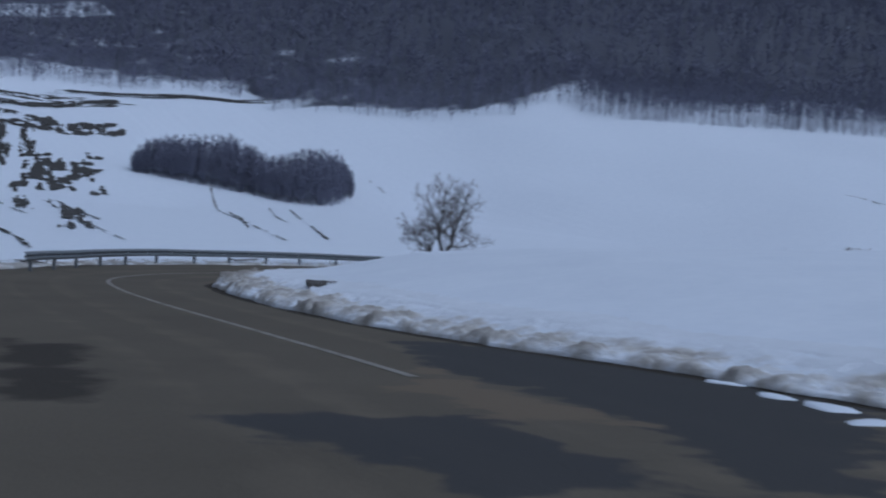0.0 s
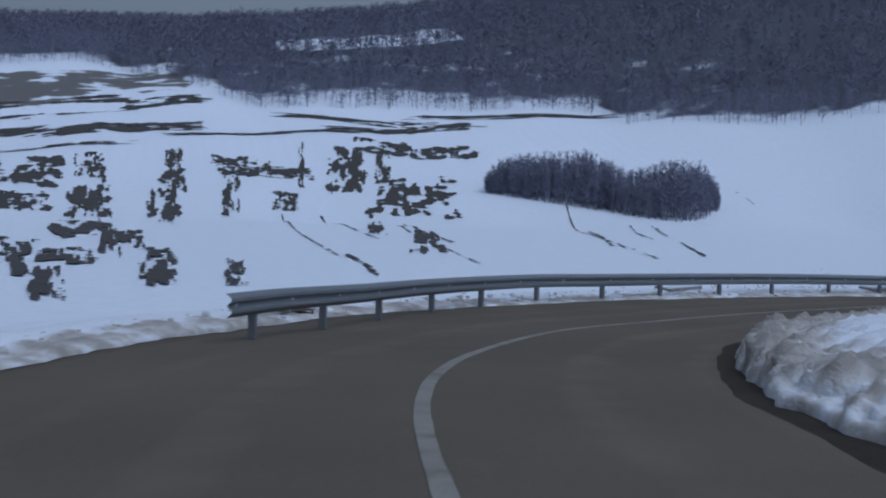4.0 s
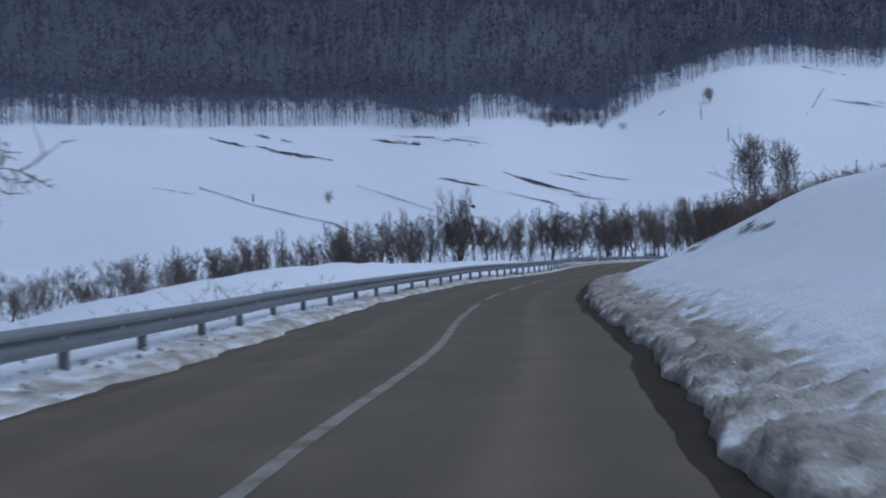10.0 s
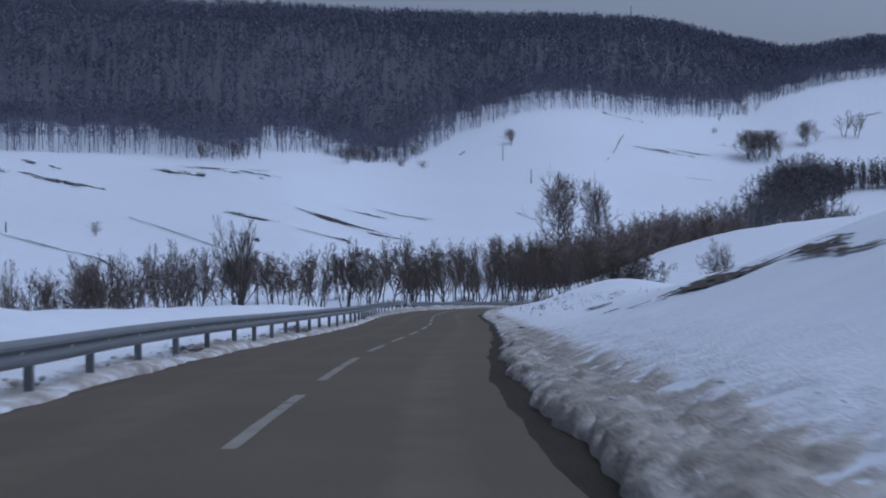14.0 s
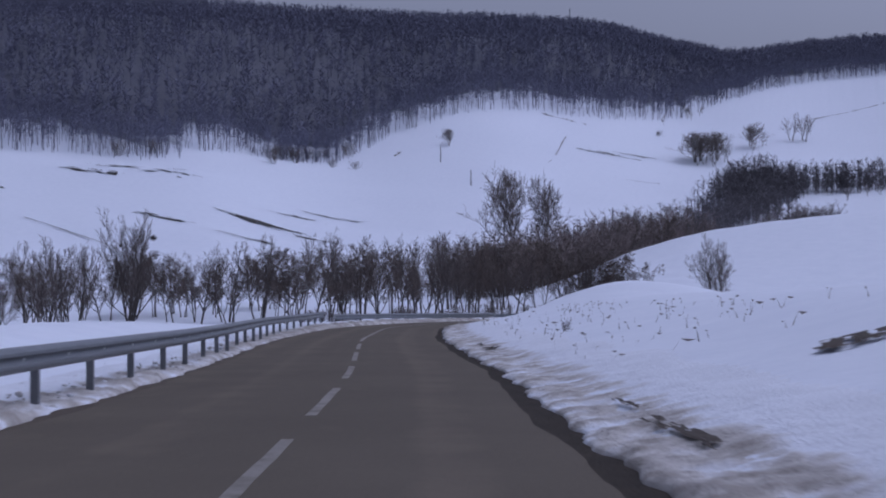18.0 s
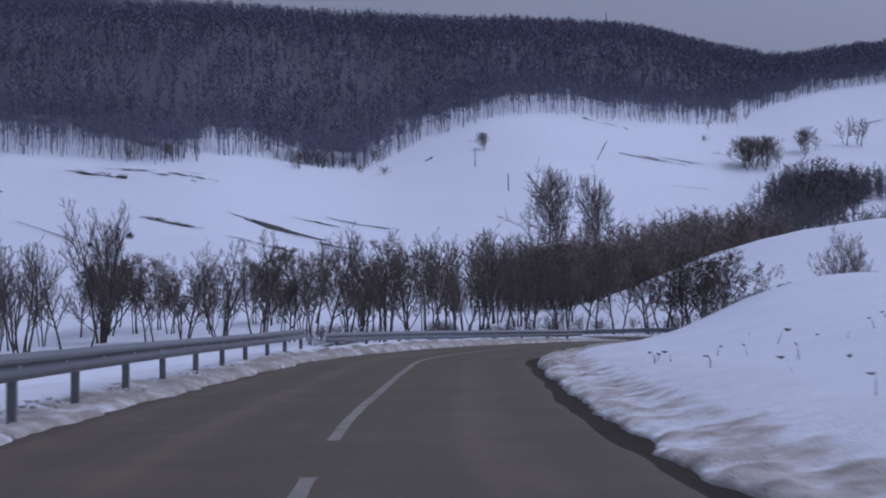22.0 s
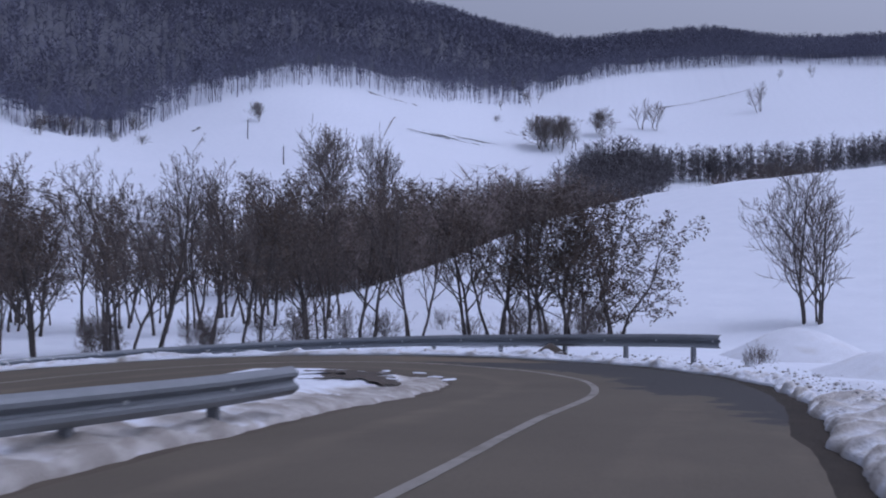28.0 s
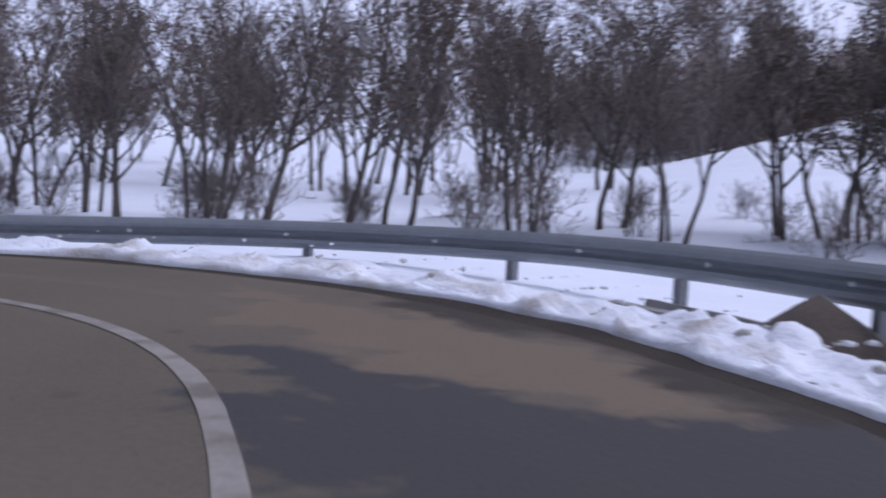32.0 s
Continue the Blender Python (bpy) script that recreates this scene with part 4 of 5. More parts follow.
def nest(tree, x, y, z, radius, seed):
    """A ragged ball of twigs sitting in a tree's crown."""
    rnd = random.Random(seed)
    acc = ([], [])
    for i in range(90):
        d = Vector((rnd.gauss(0, 1), rnd.gauss(0, 1), rnd.gauss(0, 0.8))).normalized()
        a = Vector((rnd.gauss(0, 1), rnd.gauss(0, 1), rnd.gauss(0, 1))).normalized() * radius * 0.5
        c = tree.matrix_world.inverted() @ Vector((x, y, z)) + d * radius * rnd.uniform(0.1, 0.9)
        tube(acc, [c - a, c, c + a + d * radius * 0.2], [0.02, 0.022, 0.012], 3)
    under("mistletoe", mesh_of("mistletoe", *acc, BARK), tree, "dark round ball of mistletoe")


bpy.context.view_layer.update()
nest(poplar, 219.0, 187.7, -2.6, 0.42, 81)
nest(poplar, 216.9, 191.2, -3.6, 0.26, 82)
for i in range(34):
    t = rt.random()
    x, y = 206 + 14 * math.sin(t * 2.6) + rt.uniform(7, 26), 140 + 60 * t
    put_tree(rt.choice(["alder", "alder_b", "locust", "locust_b"]), x, y, rt.uniform(0, 360), rt.uniform(0.9, 1.22), "trees along the stream")
for i in range(8):
    put_tree(rt.choice(["locust", "alder", "locust_b", "alder_b"]), 222 + rt.uniform(0, 26), 156 + rt.uniform(0, 30), rt.uniform(0, 360), rt.uniform(0.65, 0.9), "trees along the stream")
put_tree("vase", 214.2, 114.1, 20, 0.95, "trees along the stream")
put_tree("round", 371.0, 175.3, 15, 1.75, "pair of tall trees above the thicket", 0.72)
put_tree("round", 377.0, 167.2, 160, 1.55, "pair of tall trees above the thicket", 0.6)
put_tree("thorn", 308.4, 279.9, 0, 0.62, "shrubs on the far slope")

# ---- woods on the far hills ----


def sliver_woods(name, xs, ys, zs, heights, girth, twigs, reach, mat, seed, label, low=0.3, width=0.16):
    """Many thin bare trees in one mesh: a three-sided stem and a fan of thin branches each."""
    rng = np.random.RandomState(seed)
    n = len(xs)
    foot = np.stack([xs, ys, zs - 0.6], 1)
    tipv = foot + np.stack([rng.normal(0, 0.5, n), rng.normal(0, 0.5, n), heights], 1)
    ang = np.arange(3) * 2.0944
    ring = np.stack([np.cos(ang), np.sin(ang), 0 * ang], 1)
    low_ring = foot[:, None] + ring[None] * (girth * heights / 14)[:, None, None]
    v = [np.concatenate([low_ring, tipv[:, None]], 1).reshape(-1, 3)]
    b = np.arange(n)[:, None] * 4
    f = [np.concatenate([b + [[0, 1, 3]], b + [[1, 2, 3]], b + [[2, 0, 3]]], 1).reshape(-1, 3)]
    count = n * 4
    t = rng.uniform(low, 0.97, (n, twigs))
    a = rng.uniform(0, 6.2832, (n, twigs))
    root = foot[:, None] + (tipv - foot)[:, None] * t[..., None]
    length = reach * heights[:, None] / 14 * (1.15 - 0.75 * t) * rng.uniform(0.6, 1.2, (n, twigs))
    out = np.stack([np.cos(a), np.sin(a), rng.uniform(0.0, 1.5, (n, twigs))], 2)
    out = out / np.linalg.norm(out, axis=2, keepdims=True)
    tip = root + out * length[..., None]
    w = np.cross(out, rng.normal(0, 1, (n, twigs, 3)))
    w = w / np.linalg.norm(w, axis=2, keepdims=True) * width
    v.append(np.stack([root - w, root + w, tip], 2).reshape(-1, 3))
    f.append((count + np.arange(n * twigs * 3)).reshape(-1, 3))
    me = mesh_of(name, np.concatenate(v), np.concatenate(f), mat)
    return tagged(new(name, me), label, "woods", kind="stuff")


rng = np.random.RandomState(8)
N = 74000
az = rng.uniform(-38, 108, N)
er, tr = np.interp(az, *EDGE_R), np.interp(az, *TOP_R)
er = er + np.interp(az, *WOOD_EDGE) - WOOD_REACH
rr = np.sqrt(er ** 2 + ((tr + 45) ** 2 - er ** 2) * rng.uniform(0, 1, N))
rr = rr + rng.normal(0, 2.5, N)
keep = (rng.uniform(0, 1, N) < (rr ** 2) / (1150.0 ** 2) * 0.9 + 0.1) | (rr < er + 60)
fx, fy = HUB[0] + rr * np.sin(np.radians(az)), HUB[1] + rr * np.cos(np.radians(az))
bare = (az > 0.3) & (az < 8.8) & (rr > 712) & (rr < 738)
sparse = np.where(az < 31, 0.2 * smooth01((120 - (rr - er)) / 60), 0.15 * smooth01((24 - (rr - er)) / 16))
keep &= (rng.uniform(0, 1, N) > np.maximum(sparse, 0.3 * in_glade(az, rr))) & ~bare & (rr > er)
# a closer row of slender stems along the edge
M = 2200
edge_az = rng.uniform(31, 95, M)
edge_r = np.interp(edge_az, *EDGE_R) + np.interp(edge_az, *WOOD_EDGE) - WOOD_REACH + 34 * rng.uniform(0, 1, M) ** 0.8
az, rr, keep = np.r_[az, edge_az], np.r_[rr, edge_r], np.r_[keep, np.ones(M, bool)]
er = np.interp(az, *EDGE_R) + np.interp(az, *WOOD_EDGE) - WOOD_REACH
fx, fy = HUB[0] + rr * np.sin(np.radians(az)), HUB[1] + rr * np.cos(np.radians(az))
fringe = rr < er + 32
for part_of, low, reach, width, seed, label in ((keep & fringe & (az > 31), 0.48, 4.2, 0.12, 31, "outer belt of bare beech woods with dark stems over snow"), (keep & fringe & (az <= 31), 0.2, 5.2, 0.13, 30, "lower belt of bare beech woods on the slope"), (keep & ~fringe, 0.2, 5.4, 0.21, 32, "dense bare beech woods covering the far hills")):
    sliver_woods("woods", fx[part_of], fy[part_of], hill(fx[part_of], fy[part_of]), rng.uniform(11.5, 15.5, part_of.sum()), 0.12, 23, reach, HAZED_WOODS, seed, label, low, width)

# the lone grove on the slope
N = 1100
az = rng.uniform(7.2, 18.6, N)
front = np.interp(az, [7.2, 9, 12, 15, 16.5, 17.6, 18.6], [394, 384, 371, 356, 353, 358, 374])
depth = np.interp(az, [7.2, 9, 12, 14, 16.5, 18, 18.6], [3, 17, 26, 22, 34, 26, 5])
rr = front + depth * rng.uniform(0, 1, N) ** 0.8
tall = np.interp(az, [7.2, 8.2, 11, 12.3, 14, 16.5, 17.8, 18.6], [0.45, 0.8, 0.95, 1.08, 0.82, 1.05, 0.95, 0.5])
fx, fy = HUB[0] + rr * np.sin(np.radians(az)), HUB[1] + rr * np.cos(np.radians(az))
sliver_woods("grove", fx, fy, land(fx, fy), rng.uniform(11.5, 16.5, N) * tall, 0.14, 34, 3.6, HAZED_WOODS, 33, "compact grove of bare trees standing alone on the slope", 0.2, 0.12)

# brown brushwood behind the spur
N = 900
fx = 275 + 88 * rng.uniform(0, 1, N) ** 0.95
fy = 167 - (fx - 238) * 0.27 + rng.uniform(-9, 12, N)
sliver_woods("thicket", fx, fy, land(fx, fy), np.interp(fx, [238, 360], [8.5, 12.5]) * rng.uniform(0.5, 1.15, N), 0.1, 46, 4.6, SCRUB, 35, "dense brown thicket of bare brushwood along the stream", 0.2, 0.06)
for i in range(52):
    t = (i + rt.uniform(0, 1)) / 52
    x = 262 + 98 * t
    put_tree(rt.choice(["alder", "alder_b", "locust", "locust_b", "thorn"]), x, 167 - (x - 238) * 0.27 + rt.uniform(-10, 10), rt.uniform(0, 360), rt.uniform(0.75, 1.05) * (1 + 0.35 * t), "trees along the stream")
# lower trees where the stream bends up the hill
N = 420
t = rng.uniform(0, 1, N)
fx, fy = 400 + 150 * t + rng.uniform(-8, 8, N), 140 - 12 * t + rng.normal(0, 7, N)
sliver_woods("thicket", fx, fy, land(fx, fy), rng.uniform(7, 12, N), 0.14, 20, 5.0, VALLEY_WOOD, 36, "dark bare trees lining the upper stream", 0.15, 0.1)
# dark clump and the row of trees up the stream
N = 400
ca, cr = rng.uniform(0, 6.2832, N), np.sqrt(rng.uniform(0, 1, N))
fx, fy = 594 + 20 * cr * np.cos(ca), 126 + 17 * cr * np.sin(ca)
sliver_woods("thicket", fx, fy, land(fx, fy), rng.uniform(5, 13, N) + 6 * (1 - cr ** 2), 0.14, 20, 5.0, VALLEY_WOOD, 37, "dark clump of bare trees at the head of the stream", 0.15, 0.12)
N = 260
fx, fy = rng.uniform(536, 590, N), rng.normal(127, 7, N)
sliver_woods("thicket", fx, fy, land(fx, fy), rng.uniform(8, 15, N), 0.14, 22, 5.0, VALLEY_WOOD, 38, "dark bare trees below the clump on the stream", 0.15, 0.12)
N = 640
t = rng.uniform(0, 1, N)
fx, fy = 600 + 90 * t + rng.uniform(-6, 6, N), 118 - 120 * t + rng.uniform(-8, 8, N)
sliver_woods("tree_row", fx, fy, land(fx, fy), rng.uniform(8, 14, N), 0.1, 26, 5.0, VALLEY_WOOD, 39, "row of bare trees climbing along the stream", 0.15, 0.12)

# ---- bare ground showing through the snow ----


def grass_patch(x, y, length, width, angle, seed, strips=6, mat=GRASS, lift=0.3, label="patch of dead grass showing through the snow", name="grass_patch", fill=0.5):
    """A ragged patch of bare ground lying on the slope, broken into streaks, in one mesh; length lies along the angle."""
    ca, sa = math.cos(radians(angle)), math.sin(radians(angle))
    nu, nv = int(min(max(length / 0.8, 14), 64)), int(min(max(width / 0.35, 10), 44))
    r = np.random.RandomState(seed)
    u, v = np.meshgrid(np.linspace(-0.62, 0.62, nu + 1), np.linspace(-0.62, 0.62, nv + 1), indexing="ij")
    u = u + r.normal(0, 0.25 / nu, u.shape)
    v = v + r.normal(0, 0.25 / nv, v.shape)
    px, py = x + u * length * ca - v * width * sa, y + u * length * sa + v * width * ca
    keep = []
    for i in range(nu):
        for j in range(nv):
            a, b = (i + 0.5) / nu * 1.24 - 0.62, (j + 0.5) / nv * 1.24 - 0.62
            n = noise.fractal((a * 2.2 + seed * 3.7, b * 2.2, seed), 0.6, 2.0, 3) + 0.55 * noise.noise((a * 3 + seed, b * strips * 1.6, seed * 1.3)) + 0.35 * noise.noise((a * strips * 2.2, b * 3, seed + 9))
            if n * 1.25 + fill - 1.6 * max(abs(a), abs(b)) ** 2 - 5 * max(max(abs(a), abs(b)) - 0.5, 0) > 0.12:
                keep.append((i, j))
    used = sorted({q for i, j in keep for q in (i * (nv + 1) + j, i * (nv + 1) + j + 1, (i + 1) * (nv + 1) + j + 1, (i + 1) * (nv + 1) + j)})
    if not used:
        return None
    at = {q: k for k, q in enumerate(used)}
    f = [tuple(at[q] for q in ((i + 1) * (nv + 1) + j, (i + 1) * (nv + 1) + j + 1, i * (nv + 1) + j + 1, i * (nv + 1) + j)) for i, j in keep]
    qx, qy = px.ravel()[used], py.ravel()[used]
    me = mesh_of(name, np.c_[qx, qy, land(qx, qy) + lift], f, mat, True)
    if sum(p.normal.z for p in me.polygons) < 0:
        me.flip_normals()
    return tagged(new(name, me), label, "grass", "bare patches on the slopes", "structure")


# fallow plots in rows on the lower slope: place, breadth and depth up the slope
PLOTS = [(-69, 509, 26, 60), (-62, 441, 17, 38), (-43, 235, 11, 90), (-46, 524, 10, 36), (-42, 455, 13, 90), (-36, 330, 13, 110), (-32, 228, 7, 36), (-30, 180, 3, 40), (-29, 300, 3, 120), (-25, 290, 5, 70), (-16, 535, 6, 30),
         (-17, 491, 9, 50), (-19, 432, 9, 84), (-19, 213, 4, 70)]
PLOTS += [(4, 531, 12, 18), (21, 515, 24, 18), (10, 517, 18, 30), (2, 464, 5, 70), (31, 526, 2, 65), (19, 455, 8, 30), (-10, 197, 2, 40), (47, 518, 13, 66), (69, 562, 22, 28), (62, 525, 5, 46), (64, 467, 26, 68), (35, 372, 4, 90), (34, 300, 5, 100), (92, 552, 24, 22)]
for i, (x, y, breadth, depth) in enumerate(PLOTS):
    grass_patch(x, y, depth, breadth, math.degrees(math.atan2(y - 36, x + 18)), 100 + i, strips=8, fill=0.42, lift=0.25)
for i, (x, y, length, width, turn) in enumerate([(-39, 593, 60, 16, 10), (-27, 602, 40, 10, 5), (74, 615, 80, 10, -12), (81, 600, 60, 12, 12), (140, 622, 90, 6, -4), (160, 617, 60, 4, -6), (-79, 640, 90, 24, 10), (-40, 640, 70, 14, 14), (-60, 560, 50, 5, 4), (20, 585, 70, 5, 8), (-110, 600, 80, 14, 0)]):
    grass_patch(x, y, length, width, turn, 140 + i, strips=5, fill=0.6)
SMEARS = [(393, 381, 16, 5), (417, 378, 14, 5), (391, 355, 22, 5), (392, 344, 16, 4), (433, 330, 20, 6), (445, 316, 26, 8), (365, 266, 14, 4), (388, 247, 24, 5), (422, 252, 16, 4), (438, 247, 18, 3), (380, 230, 10, 3), (342, 232, 14, 3),
          (300, 330, 16, 3), (470, 318, 10, 3), (455, 338, 12, 3)]
for i, (x, y, length, width) in enumerate(SMEARS):
    grass_patch(x, y, length * 1.3, width * 0.9, -104, 160 + i, strips=5, fill=0.2, lift=0.2)
for i, (x, y, length, width, turn) in enumerate([(678, 195, 26, 7, -62), (692, 188, 20, 5, -58), (670, 203, 18, 4, -62), (613, 174, 14, 2, -60), (735, 228, 26, 5, -70), (600, 280, 8, 3, 0), (760, 180, 10, 2, 0)]):
    grass_patch(x, y, length, width * 0.6, turn, 180 + i, strips=5, fill=0.22, lift=0.2)


def draped_line(name, points, width, mat, label, category, lift=0.3, step=2.0, seed=0, broken=0.0):
    """A narrow ragged strip lying on the ground along a line."""
    p = spline([(x, y, 0) for x, y in points], step)[:, :2]
    t = np.gradient(p, axis=0)
    t = t / np.linalg.norm(t, axis=1)[:, None]
    n = np.stack([-t[:, 1], t[:, 0]], 1)
    r = np.random.RandomState(seed)
    w = width * (0.35 + 0.65 * np.abs(np.sin(np.arange(len(p)) * 0.23 + seed))) * r.uniform(0.6, 1.3, len(p))
    v = np.stack([p - n * w[:, None] / 2, p + n * w[:, None] / 2], 1).reshape(-1, 2)
    z = land(v[:, 0], v[:, 1]) + lift
    gone = np.convolve(r.normal(0, 1, len(p) + 4), np.ones(5) / 2.24, "valid") < broken * 2 - 2 if broken else np.zeros(len(p), bool)
    f = [(2 * i, 2 * i + 1, 2 * i + 3, 2 * i + 2) for i in range(len(p) - 1) if not gone[i]]
    return tagged(new(name, mesh_of(name, np.c_[v, z], f, mat, True)), label, category, kind="structure")


draped_line("ditch", [(313, 330), (303, 312), (288, 291), (280, 271), (276, 257), (262, 240), (252, 228)], 0.75, SOIL, "narrow dark ditch winding down the snowy slope", "ditch", seed=1)
draped_line("ditch", [(336, 288), (330, 277), (318, 259), (308, 245)], 0.5, SOIL, "short dark furrow in the snowy slope", "ditch", seed=2)
FURROWS = [((112, 451), (59, 236), 1.1), ((124, 404), (71, 245), 1.3), ((16, 434), (7, 229), 1.0), ((28, 434), (24, 299), 1.2), ((48, 421), (25, 217), 1.0), ((100, 393), (67, 280), 1.5), ((119, 409), (92, 323), 1.1),
           ((177, 460), (174, 439), 1.0), ((50, 413), (37, 288), 1.5), ((9, 240), (6, 190), 1.6)]
for i, ((x0, y0), (x1, y1), width) in enumerate(FURROWS):
    mid = ((x0 + x1) / 2 + (0.7 if i % 2 else -0.7), (y0 + y1) / 2)
    draped_line("furrow", [(x0, y0), mid, (x1, y1)], width * 0.6, GRASS, "dark broken furrow running down the snowy slope", "furrow", seed=20 + i, broken=0.66, lift=0.2)
draped_line("path", [(692, 222), (665, 219), (642, 217.5), (619, 216)], 0.55, SOIL, "narrow dark track over the snowy hill", "path", seed=5)
draped_line("path", [(840, 105), (860, 90), (880, 72), (900, 50)], 1.2, GRASS, "dark edge of a path across the high meadow", "path", seed=4, broken=0.8)

# ---- single trees, shrubs and posts on the far slopes ----
put_tree("round", 622.7, 262.8, 30, 0.62, "trees on the far slope")
for i, (x, y) in enumerate([(572, 327), (577, 322), (568, 321), (583, 315), (590, 310), (598, 303), (560, 285), (766, 185), (536, 311), (554, 309), (559, 295), (500, 345), (487, 352)]):
    put_tree("shrub", x, y, rt.uniform(0, 360), 2.2 if y > 300 else 1.2, "shrubs on the far slope", wide=1.3)
MEADOW = [(705, 160, 13), (702, 155, 14), (701, 150, 13), (703, 144, 14), (710, 158, 11), (712, 150, 12), (708, 146, 11), (698, 158, 10), (696, 150, 10), (720, 153, 12), (758, 136, 10), (760, 130, 10), (752, 134, 8), (777, 115, 17), (777, 108, 16), (781, 110, 15),
          (837, 52, 19), (832, 54, 15), (595, 91, 7), (608, 83, 6), (618, 73, 8), (612, 78, 6), (830, 173, 9), (838, 176, 10), (846, 170, 8), (889, 162, 7), (926, 32, 8), (937, 11, 9), (682, 66, 10), (686, 58, 9), (690, 44, 11), (860, 183, 10), (736, 134, 7), (800, 186, 7)]
for x, y, height in MEADOW:
    put_tree(rt.choice(["alder", "alder_b", "round"]) if height > 9.5 else rt.choice(["alder", "alder_b"]), x, y, rt.uniform(0, 360), height / 10.5, "scattered trees on the high meadow", wide=1.25)
for x, y, size in [(58, 139, 1.3), (97, 174, 1.5), (104, 178, 1.6), (111, 180, 1.7), (116, 177, 1.8), (122, 175, 1.8), (128, 173, 1.9), (119, 181, 1.6), (101, 181, 1.5), (90, 168, 1.2), (136, 177, 1.5), (108, 174, 1.4), (125, 179, 1.7)]:
    put_tree("thorn" if size > 1.45 else "shrub", x, y, rt.uniform(0, 360), size * (0.58 if x > 112 else 0.5 if size > 1.45 else 1.0), "shrubs below the guardrail")
for kind, x, y, size in [("alder", 165, 190, 0.55), ("alder_b", 181, 194, 0.75), ("locust_b", 186, 191, 0.75), ("locust", 190, 190, 0.8), ("alder_b", 197, 188, 0.75), ("alder", 203, 190, 0.85), ("locust", 177, 196, 0.7), ("alder", 209, 186, 0.9), ("locust_b", 194, 196, 0.7)]:
    put_tree(kind, x, y, rt.uniform(0, 360), size, "trees along the stream")
for i in range(46):
    t = ((i + rt.uniform(0, 1)) / 46) ** 0.75
    put_tree(rt.choice(["alder", "alder_b", "locust", "locust_b", "alder_b"]), 98 + 112 * t, 177 + 14 * t + rt.uniform(-6, 8), rt.uniform(0, 360), 0.44 + 0.76 * t + rt.uniform(-0.12, 0.14), "trees along the stream")
for i in range(14):
    put_tree("shrub", 312 + rt.uniform(-7, 7), 113 - 1.0 * i, rt.uniform(0, 360), rt.uniform(0.8, 1.5), "shrubs on the far slope", 1.2)
# shrubs on the spur and beside the road
for x, y, size in [(180.5, 120.4, 0.17), (181.3, 120.1, 0.2), (182.2, 119.8, 0.16), (104.2, 110.3, 0.13), (202, 125, 0.7), (201, 128, 0.6), (205, 136, 0.8), (198, 140, 0.7)]:
    put_tree("shrub", x, y, rt.uniform(0, 360), size, "shrubs in the snow by the road")
# thin undergrowth at the feet of the stream-side trees
for i in range(24):
    put_tree("shrub", 205.5 + rt.uniform(0, 9), 124 + 1.7 * i + rt.uniform(-1, 1), rt.uniform(0, 360), rt.uniform(0.4, 0.75), "undergrowth below the stream-side trees", 1.15)


def utility_pole(x, y, height, label):
    ob = base("wooden_pole", x, y, ground_z(x, y))
    tagged(ob, label, "pole", "poles on the far slope")
    acc = ([], [])
    tube(acc, [Vector((0, 0, -0.5)), Vector((0, 0, height * 0.5)), Vector((0.03, 0, height))], [0.2, 0.17, 0.13], 8)
    under("shaft", mesh_of("shaft", *acc, WOODPOLE, True), ob)
    bm = box(0.3, 0.3, 0.12, 0.02)
    bmesh.ops.translate(bm, vec=(0.03, 0, height), verts=bm.verts)
    me = bpy.data.meshes.new("cap")
    bm.to_mesh(me)
    me.materials.append(WOODPOLE)
    under("cap", me, ob)
    return ob


utility_pole(583, 255.2, 6.5, "grey wooden pole standing on the snowy hill")
utility_pole(536.4, 229.4, 6.0, "thin grey wooden pole standing on the snowy hill")
utility_pole(295.2, 296.3, 2.4, "short wooden post beside the ditch")
utility_pole(470, 165, 7.0, "grey wooden pole above the thicket")


def radio_mast(x, y, height):
    z = ground_z(x, y)
    ob = base("radio_mast", x, y, z)
    tagged(ob, "slender lattice radio mast above the wooded ridge", "mast")
    for a in range(3):
        acc = ([], [])
        c, s = math.cos(a * 2.094) * 0.5, math.sin(a * 2.094) * 0.5
        tube(acc, [Vector((c, s, -1)), Vector((c * 0.5, s * 0.5, height))], [0.14, 0.1], 5)
        under("leg", mesh_of("leg", *acc, POST, True), ob)
    for k in range(1, int(height / 1.6)):
        acc = ([], [])
        for a in range(3):
            q, w = 0.5 - 0.25 * k * 1.6 / height, 0.5 - 0.25 * (k + 1) * 1.6 / height
            tube(acc, [Vector((math.cos(a * 2.094) * q, math.sin(a * 2.094) * q, k * 1.6)), Vector((math.cos((a + 1) * 2.094) * w, math.sin((a + 1) * 2.094) * w, (k + 1) * 1.6))], [0.06, 0.06], 4)
        under("brace", mesh_of("brace", *acc, POST, False), ob)


radio_mast(1141, 303.6, 30)

# ---- on and beside the road ----


